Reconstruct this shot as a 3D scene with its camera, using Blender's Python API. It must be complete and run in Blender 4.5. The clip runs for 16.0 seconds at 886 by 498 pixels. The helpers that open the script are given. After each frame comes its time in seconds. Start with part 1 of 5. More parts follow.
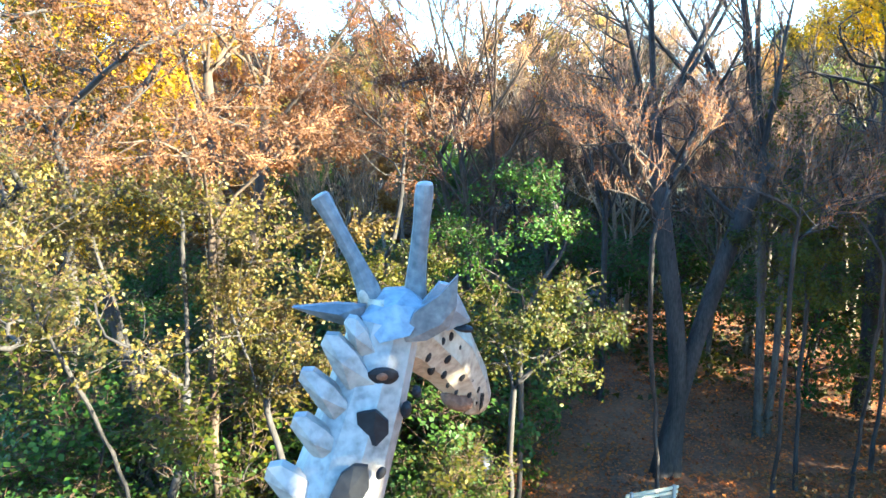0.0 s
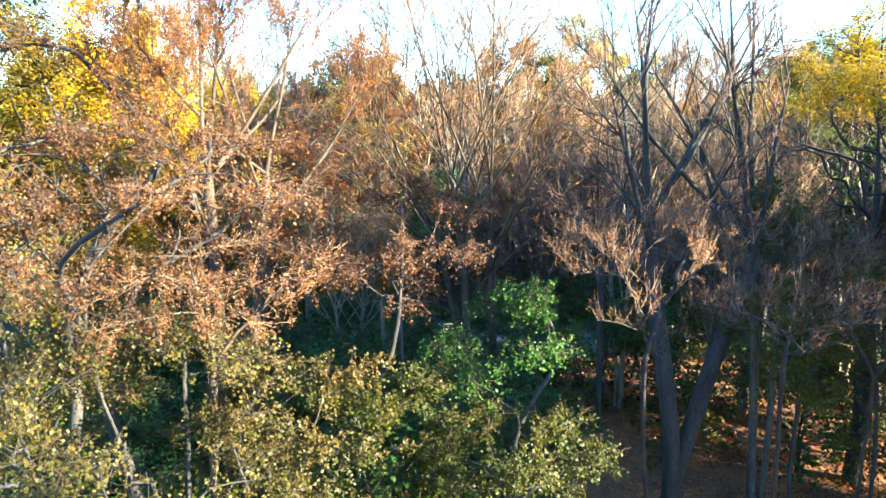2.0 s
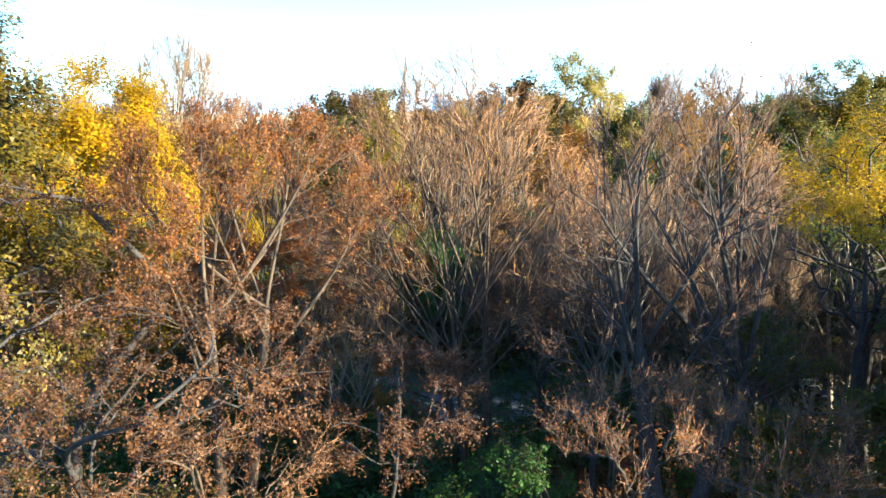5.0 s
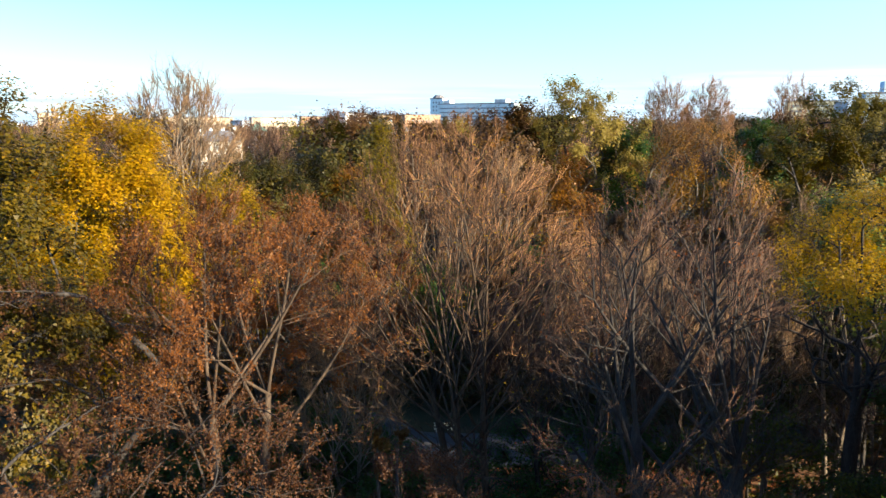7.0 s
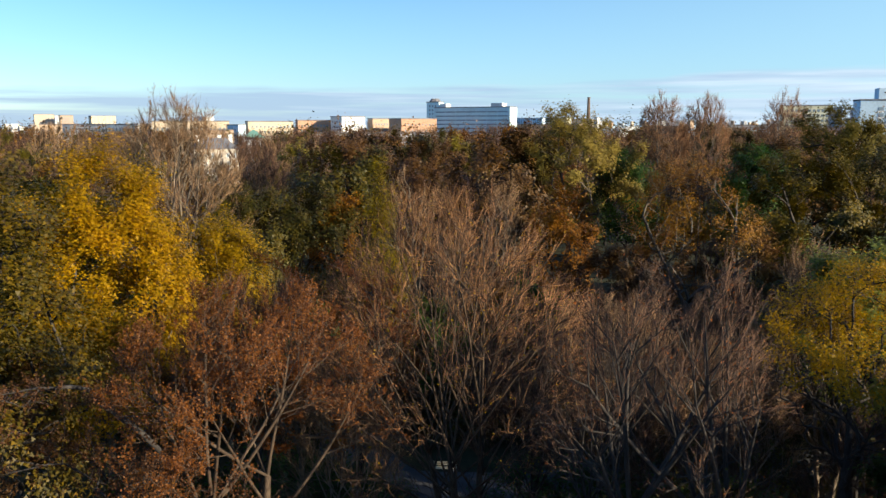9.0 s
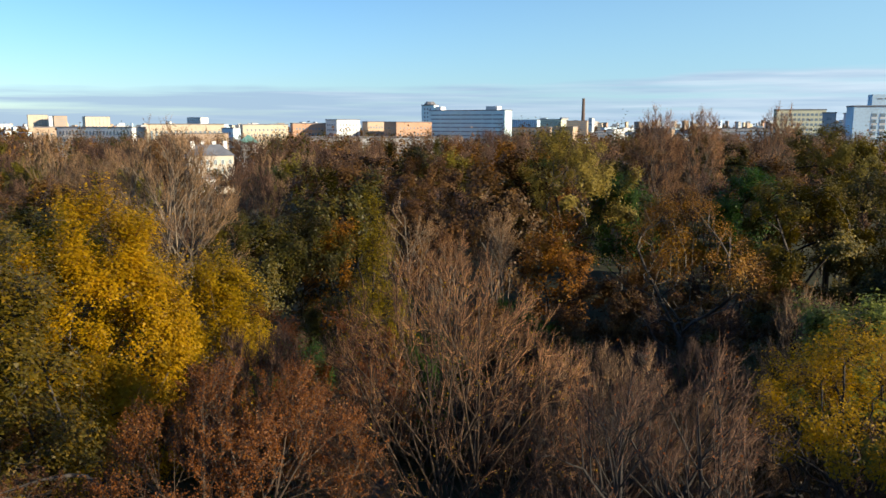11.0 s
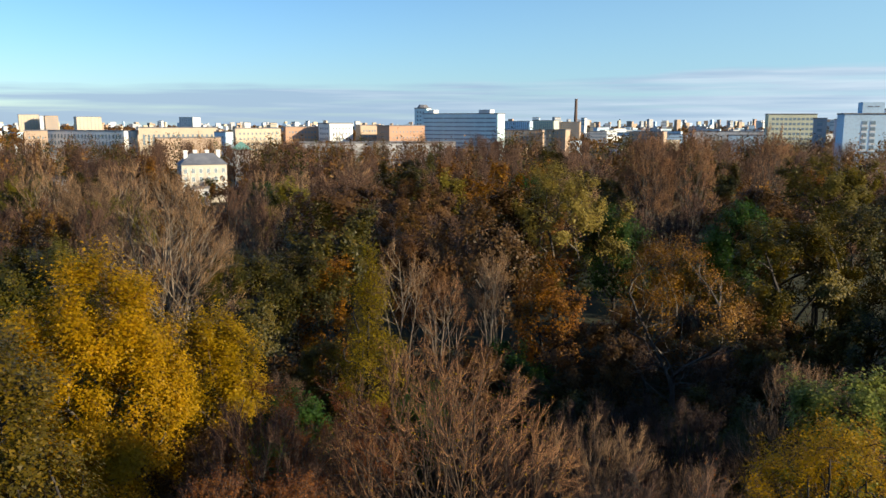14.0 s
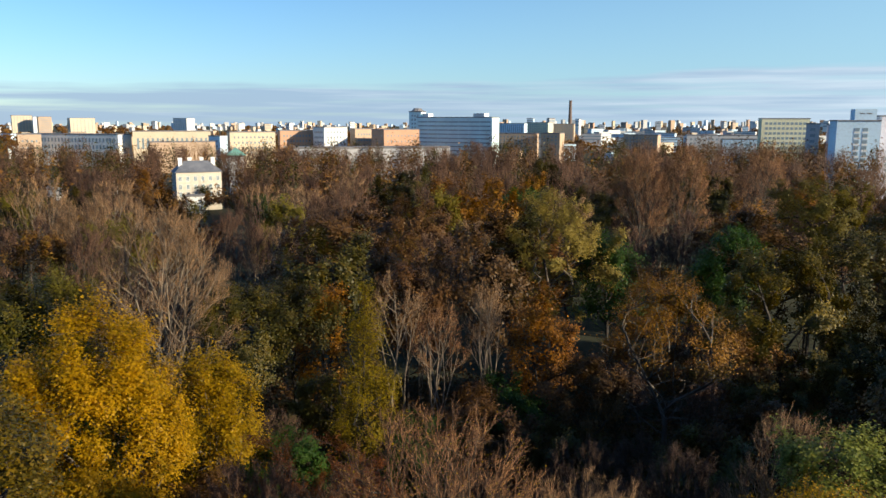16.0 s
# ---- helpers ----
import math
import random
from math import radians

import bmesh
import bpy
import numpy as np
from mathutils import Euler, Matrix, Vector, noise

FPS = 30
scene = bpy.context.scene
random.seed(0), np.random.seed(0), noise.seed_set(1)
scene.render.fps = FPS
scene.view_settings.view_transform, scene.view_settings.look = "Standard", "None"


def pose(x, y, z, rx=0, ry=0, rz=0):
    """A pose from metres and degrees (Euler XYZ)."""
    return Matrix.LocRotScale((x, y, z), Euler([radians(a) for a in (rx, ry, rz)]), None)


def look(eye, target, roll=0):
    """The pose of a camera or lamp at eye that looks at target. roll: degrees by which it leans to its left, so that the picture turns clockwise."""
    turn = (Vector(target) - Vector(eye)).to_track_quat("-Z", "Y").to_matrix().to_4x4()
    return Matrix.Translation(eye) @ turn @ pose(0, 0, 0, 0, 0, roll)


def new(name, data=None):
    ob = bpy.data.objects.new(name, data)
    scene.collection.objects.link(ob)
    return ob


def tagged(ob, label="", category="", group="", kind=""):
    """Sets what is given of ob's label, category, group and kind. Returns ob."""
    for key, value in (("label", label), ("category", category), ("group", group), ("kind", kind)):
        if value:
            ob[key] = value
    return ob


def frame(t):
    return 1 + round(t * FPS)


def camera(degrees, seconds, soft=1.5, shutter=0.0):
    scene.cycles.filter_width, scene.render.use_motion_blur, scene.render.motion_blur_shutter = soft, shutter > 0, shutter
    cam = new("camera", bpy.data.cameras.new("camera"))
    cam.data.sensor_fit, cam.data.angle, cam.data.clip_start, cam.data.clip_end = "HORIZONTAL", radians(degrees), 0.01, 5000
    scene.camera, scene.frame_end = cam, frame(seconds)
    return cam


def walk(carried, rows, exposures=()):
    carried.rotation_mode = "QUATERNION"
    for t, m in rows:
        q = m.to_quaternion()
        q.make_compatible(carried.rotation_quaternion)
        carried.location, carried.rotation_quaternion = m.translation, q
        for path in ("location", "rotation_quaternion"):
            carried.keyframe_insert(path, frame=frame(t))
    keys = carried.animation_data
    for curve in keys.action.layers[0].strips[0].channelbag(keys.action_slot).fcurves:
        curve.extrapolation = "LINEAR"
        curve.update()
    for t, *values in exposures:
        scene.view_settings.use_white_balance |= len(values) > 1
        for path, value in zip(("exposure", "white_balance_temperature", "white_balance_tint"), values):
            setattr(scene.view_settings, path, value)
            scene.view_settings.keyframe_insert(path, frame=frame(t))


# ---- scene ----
# A drone's straight climb: seconds, place, then pitch, roll and yaw in degrees.
cam = camera(58.72, 16.0, soft=1.52)
PATH = [
    (0, -0.000, -0.000, 12.800, 81.300, 0.072, 0.000),
    (1, 0.047, 0.042, 14.607, 81.261, 0.064, -0.009),
    (2, 0.095, 0.079, 16.342, 81.186, 0.056, -0.025),
    (3, 0.140, 0.110, 18.026, 81.094, 0.045, -0.064),
    (4, 0.178, 0.149, 19.752, 81.067, 0.039, -0.135),
    (5, 0.170, 0.206, 21.502, 81.049, 0.035, -0.191),
    (7.5, 0.128, 0.272, 25.800, 80.911, 0.017, -0.404),
    (8, 0.121, 0.283, 26.634, 80.902, 0.011, -0.472),
    (9, 0.107, 0.323, 28.315, 80.919, -0.004, -0.613),
    (11.5, 0.056, 0.552, 32.358, 80.850, -0.052, -1.071),
    (12, 0.035, 0.564, 33.152, 80.822, -0.053, -1.161),
    (13, -0.017, 0.555, 34.743, 80.744, -0.053, -1.328),
    (14, -0.067, 0.518, 36.427, 80.708, -0.064, -1.498),
    (15, -0.093, 0.469, 38.195, 80.695, -0.081, -1.686),
    (16, -0.099, 0.424, 40.000, 80.673, -0.096, -1.892),
]
walk(cam, [(t, pose(x, y, z, rx, ry, rz)) for t, x, y, z, rx, ry, rz in PATH],
     exposures=[(0, 3.32, 5500, -5), (2.5, 2.84, 5450, -8), (5.2, 2.04, 5550, -3), (7.3, 0.88, 6300, 6), (9.2, 0.24, 6200, 6), (16, 0.04, 6200, 6)])

# World: clear winter-afternoon sky with a thin bank of cloud over the horizon.
SUN_AZ, SUN_EL = radians(116), radians(17)   # clockwise from the view's heading
world = bpy.data.worlds.new("sky")
scene.world = world
world.use_nodes = True
wn, wl = world.node_tree.nodes, world.node_tree.links
wn.clear()
w_out, w_bg = wn.new("ShaderNodeOutputWorld"), wn.new("ShaderNodeBackground")
sky = wn.new("ShaderNodeTexSky")
sky.sky_type, sky.sun_disc = "NISHITA", False
sky.sun_elevation, sky.sun_rotation = SUN_EL, SUN_AZ
sky.air_density, sky.dust_density, sky.ozone_density = 1.0, 0.25, 5.6
w_tc, w_sep = wn.new("ShaderNodeTexCoord"), wn.new("ShaderNodeSeparateXYZ")
wl.new(w_tc.outputs["Generated"], w_sep.inputs[0])
w_map = wn.new("ShaderNodeMapping")
w_map.inputs["Scale"].default_value = (2.2, 2.2, 55)
wl.new(w_tc.outputs["Generated"], w_map.inputs[0])
w_noise = wn.new("ShaderNodeTexNoise")
w_noise.inputs["Scale"].default_value, w_noise.inputs["Detail"].default_value = 1.6, 5
wl.new(w_map.outputs[0], w_noise.inputs[0])
w_low = wn.new("ShaderNodeMapping")
w_low.inputs["Scale"].default_value = (1.5, 1.5, 4)
wl.new(w_tc.outputs["Generated"], w_low.inputs[0])
w_edge = wn.new("ShaderNodeTexNoise")
w_edge.inputs["Scale"].default_value, w_edge.inputs["Detail"].default_value = 2.2, 4
wl.new(w_low.outputs[0], w_edge.inputs[0])


def wmath(op, a, b, clamp=False):
    n = wn.new("ShaderNodeMath")
    n.operation, n.use_clamp = op, clamp
    for socket, v in zip(n.inputs, (a, b)):
        if isinstance(v, (int, float)):
            socket.default_value = v
        else:
            wl.new(v, socket)
    return n.outputs[0]


# The bank's upper edge wavers about 3 degrees up; streaks thin it out.
edge = wmath("ADD", wmath("ADD", 0.030, wmath("MULTIPLY", w_sep.outputs["X"], 0.022)), wmath("MULTIPLY", w_edge.outputs["Fac"], 0.036))
bank = wmath("MULTIPLY", wmath("SUBTRACT", edge, w_sep.outputs["Z"]), 110, True)
streak = wmath("ADD", 0.75, wmath("MULTIPLY", wmath("SUBTRACT", w_noise.outputs["Fac"], 0.47), 4.2))
cover = wmath("MULTIPLY", wmath("MULTIPLY", bank, streak, True), 0.85)
w_mix = wn.new("ShaderNodeMix")
w_mix.data_type = "RGBA"
w_pale = wn.new("ShaderNodeMix")
w_pale.data_type = "RGBA"
w_pale.inputs["A"].default_value, w_pale.inputs["B"].default_value = (2.35, 3.05, 4.05, 1), (4.3, 4.75, 5.3, 1)
w_puff = wn.new("ShaderNodeTexNoise")
w_puff.inputs["Scale"].default_value, w_puff.inputs["Detail"].default_value = 2.7, 6
wl.new(w_map.outputs[0], w_puff.inputs[0])
wl.new(wmath("ADD", wmath("MULTIPLY", wmath("SUBTRACT", w_puff.outputs["Fac"], 0.5), 2.2), wmath("ADD", 0.1, wmath("MULTIPLY", w_sep.outputs["X"], 1.1)), True), w_pale.inputs["Factor"])
wl.new(w_pale.outputs["Result"], w_mix.inputs["B"])
wl.new(cover, w_mix.inputs["Factor"])
# pale haze low in the sky
haze = wmath("MULTIPLY", wmath("ADD", wmath("SUBTRACT", 0.24, w_sep.outputs["Z"]), wmath("MULTIPLY", w_sep.outputs["X"], 0.38)), 1.8, True)
w_haze = wn.new("ShaderNodeMix")
w_haze.data_type = "RGBA"
w_haze.inputs["B"].default_value = (2.7, 4.2, 5.1, 1)
wl.new(haze, w_haze.inputs["Factor"])
wl.new(sky.outputs[0], w_haze.inputs["A"])
wl.new(w_haze.outputs["Result"], w_mix.inputs["A"])
wl.new(w_mix.outputs["Result"], w_bg.inputs["Color"])
w_bg.inputs["Strength"].default_value = 0.168
wl.new(w_bg.outputs[0], w_out.inputs[0])

sun = new("sun", bpy.data.lights.new("sun", "SUN"))
sun.data.energy, sun.data.angle, sun.data.color = 10.0, radians(0.6), (1.0, 0.80, 0.56)
sun_dir = Vector((math.sin(SUN_AZ) * math.cos(SUN_EL), math.cos(SUN_AZ) * math.cos(SUN_EL), math.sin(SUN_EL)))
sun.matrix_world = look(sun_dir * 300 + Vector((0, 40, 0)), (0, 40, 0))


# ---- materials ----
def mat(name, rough=0.8):
    m = bpy.data.materials.new(name)
    m.use_nodes = True
    b = m.node_tree.nodes["Principled BSDF"]
    b.inputs["Roughness"].default_value = rough
    return m, m.node_tree.nodes, m.node_tree.links, b


def ramp(nodes, colors):
    r = nodes.new("ShaderNodeValToRGB")
    e = r.color_ramp.elements
    while len(e) < len(colors):
        e.new(0.5)
    for i, c in enumerate(colors):
        e[i].position, e[i].color = i / max(1, len(colors) - 1), (*c, 1)
    return r


def leaf_mat(name, colors, passing=0.45):
    """Leaf: a colour of its own for every leaf, light through the blade."""
    m, n, l, b = mat(name, 0.55)
    geo, r = n.new("ShaderNodeNewGeometry"), ramp(n, colors)
    pos = n.new("ShaderNodeTexCoord")
    big = n.new("ShaderNodeTexNoise")
    big.inputs["Scale"].default_value, big.inputs["Detail"].default_value = 0.55, 3
    l.new(pos.outputs["Object"], big.inputs[0])
    mixv = n.new("ShaderNodeMath")
    mixv.operation = "MULTIPLY_ADD"
    mixv.inputs[1].default_value = 0.36
    l.new(geo.outputs["Random Per Island"], mixv.inputs[0])
    shift = n.new("ShaderNodeMapRange")
    shift.inputs["From Min"].default_value, shift.inputs["From Max"].default_value = 0.3, 0.7
    shift.inputs["To Max"].default_value = 0.45
    l.new(big.outputs["Fac"], shift.inputs["Value"])
    l.new(shift.outputs[0], mixv.inputs[2])
    l.new(mixv.outputs[0], r.inputs[0])
    info, hsv = n.new("ShaderNodeObjectInfo"), n.new("ShaderNodeHueSaturation")
    val, hue, mul = n.new("ShaderNodeMapRange"), n.new("ShaderNodeMapRange"), n.new("ShaderNodeMath")
    val.inputs["To Min"].default_value, val.inputs["To Max"].default_value = 0.74, 1.10
    mul.operation, mul.inputs[1].default_value = "MULTIPLY", 7.31
    frac = n.new("ShaderNodeMath")
    frac.operation = "FRACT"
    hue.inputs["To Min"].default_value, hue.inputs["To Max"].default_value = 0.494, 0.506
    l.new(info.outputs["Random"], val.inputs["Value"]), l.new(info.outputs["Random"], mul.inputs[0])
    l.new(mul.outputs[0], frac.inputs[0]), l.new(frac.outputs[0], hue.inputs["Value"])
    l.new(val.outputs[0], hsv.inputs["Value"]), l.new(hue.outputs[0], hsv.inputs["Hue"])
    l.new(r.outputs[0], hsv.inputs["Color"])
    hsv.inputs["Saturation"].default_value = 1.14
    l.new(hsv.outputs[0], b.inputs["Base Color"])
    b.inputs["Specular IOR Level"].default_value = 0.3
    t, mx = n.new("ShaderNodeBsdfTranslucent"), n.new("ShaderNodeMixShader")
    l.new(hsv.outputs[0], t.inputs["Color"])
    mx.inputs[0].default_value = passing
    l.new(b.outputs[0], mx.inputs[1]), l.new(t.outputs[0], mx.inputs[2])
    l.new(mx.outputs[0], n["Material Output"].inputs["Surface"])
    return m


def noisy(name, colors, scale=3.0, rough=0.85, bump=0.3, fine=9.0, coords="Object", stretch=(1, 1, 1), objvar=0.0, spec=0.3):
    """Surface with stains at one scale and grain at another."""
    m, n, l, b = mat(name, rough)
    tc, mp = n.new("ShaderNodeTexCoord"), n.new("ShaderNodeMapping")
    mp.inputs["Scale"].default_value = stretch
    l.new(tc.outputs[coords], mp.inputs[0])
    n1, n2 = n.new("ShaderNodeTexNoise"), n.new("ShaderNodeTexNoise")
    n1.inputs["Scale"].default_value, n1.inputs["Detail"].default_value = scale, 5
    n2.inputs["Scale"].default_value, n2.inputs["Detail"].default_value = scale * fine, 6
    l.new(mp.outputs[0], n1.inputs[0]), l.new(mp.outputs[0], n2.inputs[0])
    add = n.new("ShaderNodeMath")
    add.operation = "ADD"
    l.new(n1.outputs["Fac"], add.inputs[0]), l.new(n2.outputs["Fac"], add.inputs[1])
    mr = n.new("ShaderNodeMapRange")
    mr.inputs["From Min"].default_value, mr.inputs["From Max"].default_value = 0.7, 1.3
    l.new(add.outputs[0], mr.inputs["Value"])
    r = ramp(n, colors)
    l.new(mr.outputs[0], r.inputs[0])
    last = r.outputs[0]
    if objvar:
        info, hsv, v = n.new("ShaderNodeObjectInfo"), n.new("ShaderNodeHueSaturation"), n.new("ShaderNodeMapRange")
        v.inputs["To Min"].default_value, v.inputs["To Max"].default_value = 1 - objvar, 1 + objvar
        l.new(info.outputs["Random"], v.inputs["Value"])
        l.new(v.outputs[0], hsv.inputs["Value"]), l.new(last, hsv.inputs["Color"])
        last = hsv.outputs[0]
    l.new(last, b.inputs["Base Color"])
    b.inputs["Specular IOR Level"].default_value = spec
    if bump:
        bp = n.new("ShaderNodeBump")
        bp.inputs["Strength"].default_value = bump
        l.new(n2.outputs["Fac"], bp.inputs["Height"]), l.new(bp.outputs[0], b.inputs["Normal"])
    return m


LEAF = {
    "rust": leaf_mat("rust_leaf", [(0.102, 0.036, 0.016), (0.19, 0.072, 0.030), (0.235, 0.102, 0.042), (0.20, 0.120, 0.042)]),
    "peach": leaf_mat("peach_leaf", [(0.060, 0.028, 0.014), (0.098, 0.046, 0.022), (0.135, 0.067, 0.032), (0.088, 0.070, 0.022)], 0.45),
    "tan": leaf_mat("tan_leaf", [(0.06869, 0.0317, 0.01163), (0.1371, 0.06869, 0.02378), (0.1692, 0.1057, 0.0317), (0.09492, 0.08996, 0.01585)], 0.2),
    "yellow": leaf_mat("yellow_leaf", [(0.085, 0.075, 0.012), (0.32, 0.208, 0.020), (0.44, 0.280, 0.026), (0.32, 0.150, 0.02)], 0.5),
    "citron": leaf_mat("citron_leaf", [(0.17, 0.120, 0.016), (0.40, 0.255, 0.026), (0.54, 0.335, 0.034), (0.44, 0.23, 0.03)], 0.5),
    "lime": leaf_mat("lime_leaf", [(0.022, 0.034, 0.008), (0.050, 0.062, 0.012), (0.115, 0.098, 0.018), (0.135, 0.088, 0.022)], 0.5),
    "hazel": leaf_mat("hazel_leaf", [(0.036, 0.042, 0.012), (0.068, 0.059, 0.016), (0.108, 0.073, 0.023), (0.098, 0.051, 0.022)], 0.45),
    "fresh": leaf_mat("fresh_green_leaf", [(0.06, 0.08, 0.021), (0.14, 0.165, 0.042), (0.23, 0.235, 0.065), (0.27, 0.23, 0.05)], 0.4),
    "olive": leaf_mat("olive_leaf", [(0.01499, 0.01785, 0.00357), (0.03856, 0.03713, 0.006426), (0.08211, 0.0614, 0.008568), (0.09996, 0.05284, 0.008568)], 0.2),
    "oakmix": leaf_mat("oak_leaf", [(0.024, 0.024, 0.006), (0.066, 0.053, 0.010), (0.150, 0.100, 0.016), (0.185, 0.095, 0.017)], 0.2),
    "larch": leaf_mat("larch_needle", [(0.12, 0.095, 0.016), (0.24, 0.18, 0.028), (0.33, 0.245, 0.038), (0.29, 0.195, 0.034)]),
    "willow": leaf_mat("willow_leaf", [(0.12, 0.10, 0.03), (0.25, 0.20, 0.06), (0.34, 0.27, 0.085), (0.29, 0.22, 0.06)]),
    "paleolive": leaf_mat("pale_olive_leaf", [(0.0756, 0.0714, 0.01512), (0.1512, 0.1302, 0.03024), (0.21, 0.1764, 0.04368), (0.168, 0.126, 0.0252)]),
    "green": leaf_mat("green_leaf", [(0.018, 0.040, 0.010), (0.037, 0.076, 0.016), (0.066, 0.105, 0.020), (0.10, 0.115, 0.023)]),
    "orange": leaf_mat("orange_leaf", [(0.0672, 0.03528, 0.00924), (0.1848, 0.084, 0.01344), (0.2436, 0.1218, 0.01764), (0.1344, 0.0798, 0.01428)], 0.2),
    "brown": leaf_mat("brown_leaf", [(0.030, 0.017, 0.009), (0.080, 0.043, 0.017), (0.120, 0.066, 0.024), (0.135, 0.083, 0.022)], 0.2),
}
BARK = {
    "dark": noisy("dark_bark", [(0.013, 0.0115, 0.0105), (0.030, 0.026, 0.0235), (0.053, 0.046, 0.040)], 2.5, 0.9, 0.6, 7, stretch=(1, 1, 0.25)),
    "grey": noisy("grey_bark", [(0.0333, 0.0281, 0.0237), (0.0703, 0.0592, 0.0481), (0.118, 0.0999, 0.0777)], 2.5, 0.9, 0.5, 7, stretch=(1, 1, 0.3)),
    "umber": noisy("umber_bark", [(0.022, 0.0155, 0.0110), (0.050, 0.034, 0.0225), (0.092, 0.064, 0.041)], 2.5, 0.9, 0.5, 7, stretch=(1, 1, 0.3)),
    "pale": noisy("pale_bark", [(0.085, 0.066, 0.048), (0.17, 0.135, 0.098), (0.26, 0.21, 0.155)], 2.0, 0.85, 0.4, 7, stretch=(1, 1, 0.3)),
}


def twig_mat(name, colors):
    """Twigs: a random tone for every shoot; contrast of lit and shaded twigs put into colour."""
    m, n, l, b = mat(name, 0.75)
    geo, r = n.new("ShaderNodeNewGeometry"), ramp(n, colors)
    tc, big, add = n.new("ShaderNodeTexCoord"), n.new("ShaderNodeTexNoise"), n.new("ShaderNodeMath")
    big.inputs["Scale"].default_value, big.inputs["Detail"].default_value = 0.8, 3
    l.new(tc.outputs["Object"], big.inputs[0])
    add.operation = "MULTIPLY_ADD"
    add.inputs[1].default_value = 0.8
    shift = n.new("ShaderNodeMapRange")
    shift.inputs["From Min"].default_value, shift.inputs["From Max"].default_value, shift.inputs["To Max"].default_value = 0.3, 0.7, 0.2
    l.new(big.outputs["Fac"], shift.inputs["Value"])
    l.new(geo.outputs["Random Per Island"], add.inputs[0]), l.new(shift.outputs[0], add.inputs[2])
    l.new(add.outputs[0], r.inputs[0]), l.new(r.outputs[0], b.inputs["Base Color"])
    b.inputs["Specular IOR Level"].default_value = 0.3
    return m


TWIG = {
    "pink": twig_mat("pinkish_twig", [(0.022, 0.012, 0.007), (0.082, 0.038, 0.016), (0.18, 0.086, 0.034), (0.43, 0.230, 0.098)]),
    "brown": twig_mat("brown_twig", [(0.016, 0.010, 0.007), (0.046, 0.0255, 0.0145), (0.12, 0.068, 0.038)]),
    "pale": twig_mat("pale_twig", [(0.045, 0.028, 0.016), (0.145, 0.086, 0.042), (0.34, 0.205, 0.100)]),
    "russet": twig_mat("russet_twig", [(0.018, 0.010, 0.007), (0.060, 0.031, 0.018), (0.17, 0.092, 0.052)]),
    "sapling": twig_mat("sapling_shoot", [(0.045, 0.025, 0.014), (0.11, 0.057, 0.030), (0.23, 0.122, 0.064)]),
    "dark": twig_mat("dark_twig", [(0.010, 0.008, 0.007), (0.03, 0.022, 0.017), (0.065, 0.045, 0.033)]),
}


# ---- mesh helpers ----
def mesh_of(name, verts, faces, material=None):
    me = bpy.data.meshes.new(name)
    verts, n = np.asarray(verts, np.float32), len(faces)
    faces = np.asarray(faces, np.int32)
    k = faces.shape[1]
    me.vertices.add(len(verts))
    me.vertices.foreach_set("co", verts.ravel())
    me.loops.add(n * k)
    me.loops.foreach_set("vertex_index", faces.ravel())
    me.polygons.add(n)
    me.polygons.foreach_set("loop_start", np.arange(0, n * k, k, dtype=np.int32))
    me.polygons.foreach_set("loop_total", np.full(n, k, np.int32))
    me.update(calc_edges=True)
    if material:
        me.materials.append(material)
    return me


def part(name, bm, material, parent, label=""):
    """Links a bmesh, or a mesh, as one object under its thing."""
    me = bm
    if isinstance(bm, bmesh.types.BMesh):
        me = bpy.data.meshes.new(name)
        bm.to_mesh(me)
        bm.free()
    if material and not me.materials:
        me.materials.append(material)
    ob = new(name, me)
    ob.parent = parent
    if label:
        ob["label"] = label
    return ob


def box(bm, x0, y0, z0, x1, y1, z1, m=None, bevel=0.0):
    r = bmesh.ops.create_cube(bm, size=1)["verts"]
    t = Matrix.Translation(((x0 + x1) / 2, (y0 + y1) / 2, (z0 + z1) / 2)) @ Matrix.Diagonal((x1 - x0, y1 - y0, z1 - z0, 1))
    bmesh.ops.transform(bm, matrix=(m @ t) if m else t, verts=r)
    if bevel:
        bmesh.ops.bevel(bm, geom=list({e for v in r for e in v.link_edges}), offset=bevel, segments=2, affect="EDGES")


def unit(v):
    return v / np.maximum(np.linalg.norm(v, axis=-1, keepdims=True), 1e-9)


def frames_of(d):
    """Two vectors square to each direction."""
    a = np.where(np.abs(d[:, 2:3]) < 0.9, np.array([[0, 0, 1.0]]), np.array([[1.0, 0, 0]]))
    u = unit(np.cross(d, a))
    return u, np.cross(d, u)


def spikes(p0, p1, r):
    """Twigs: three-sided tapering spikes."""
    d = unit(p1 - p0)
    u, v = frames_of(d)
    a = np.arange(3) * 2 * np.pi / 3
    ring = np.cos(a)[None, :, None] * u[:, None] + np.sin(a)[None, :, None] * v[:, None]
    verts = np.concatenate([p0[:, None] + ring * r[:, None, None], p1[:, None]], 1).reshape(-1, 3)
    tri = np.array([[0, 1, 3], [1, 2, 3], [2, 0, 3]])
    return verts, (tri[None] + (np.arange(len(p0)) * 4)[:, None, None]).reshape(-1, 3)


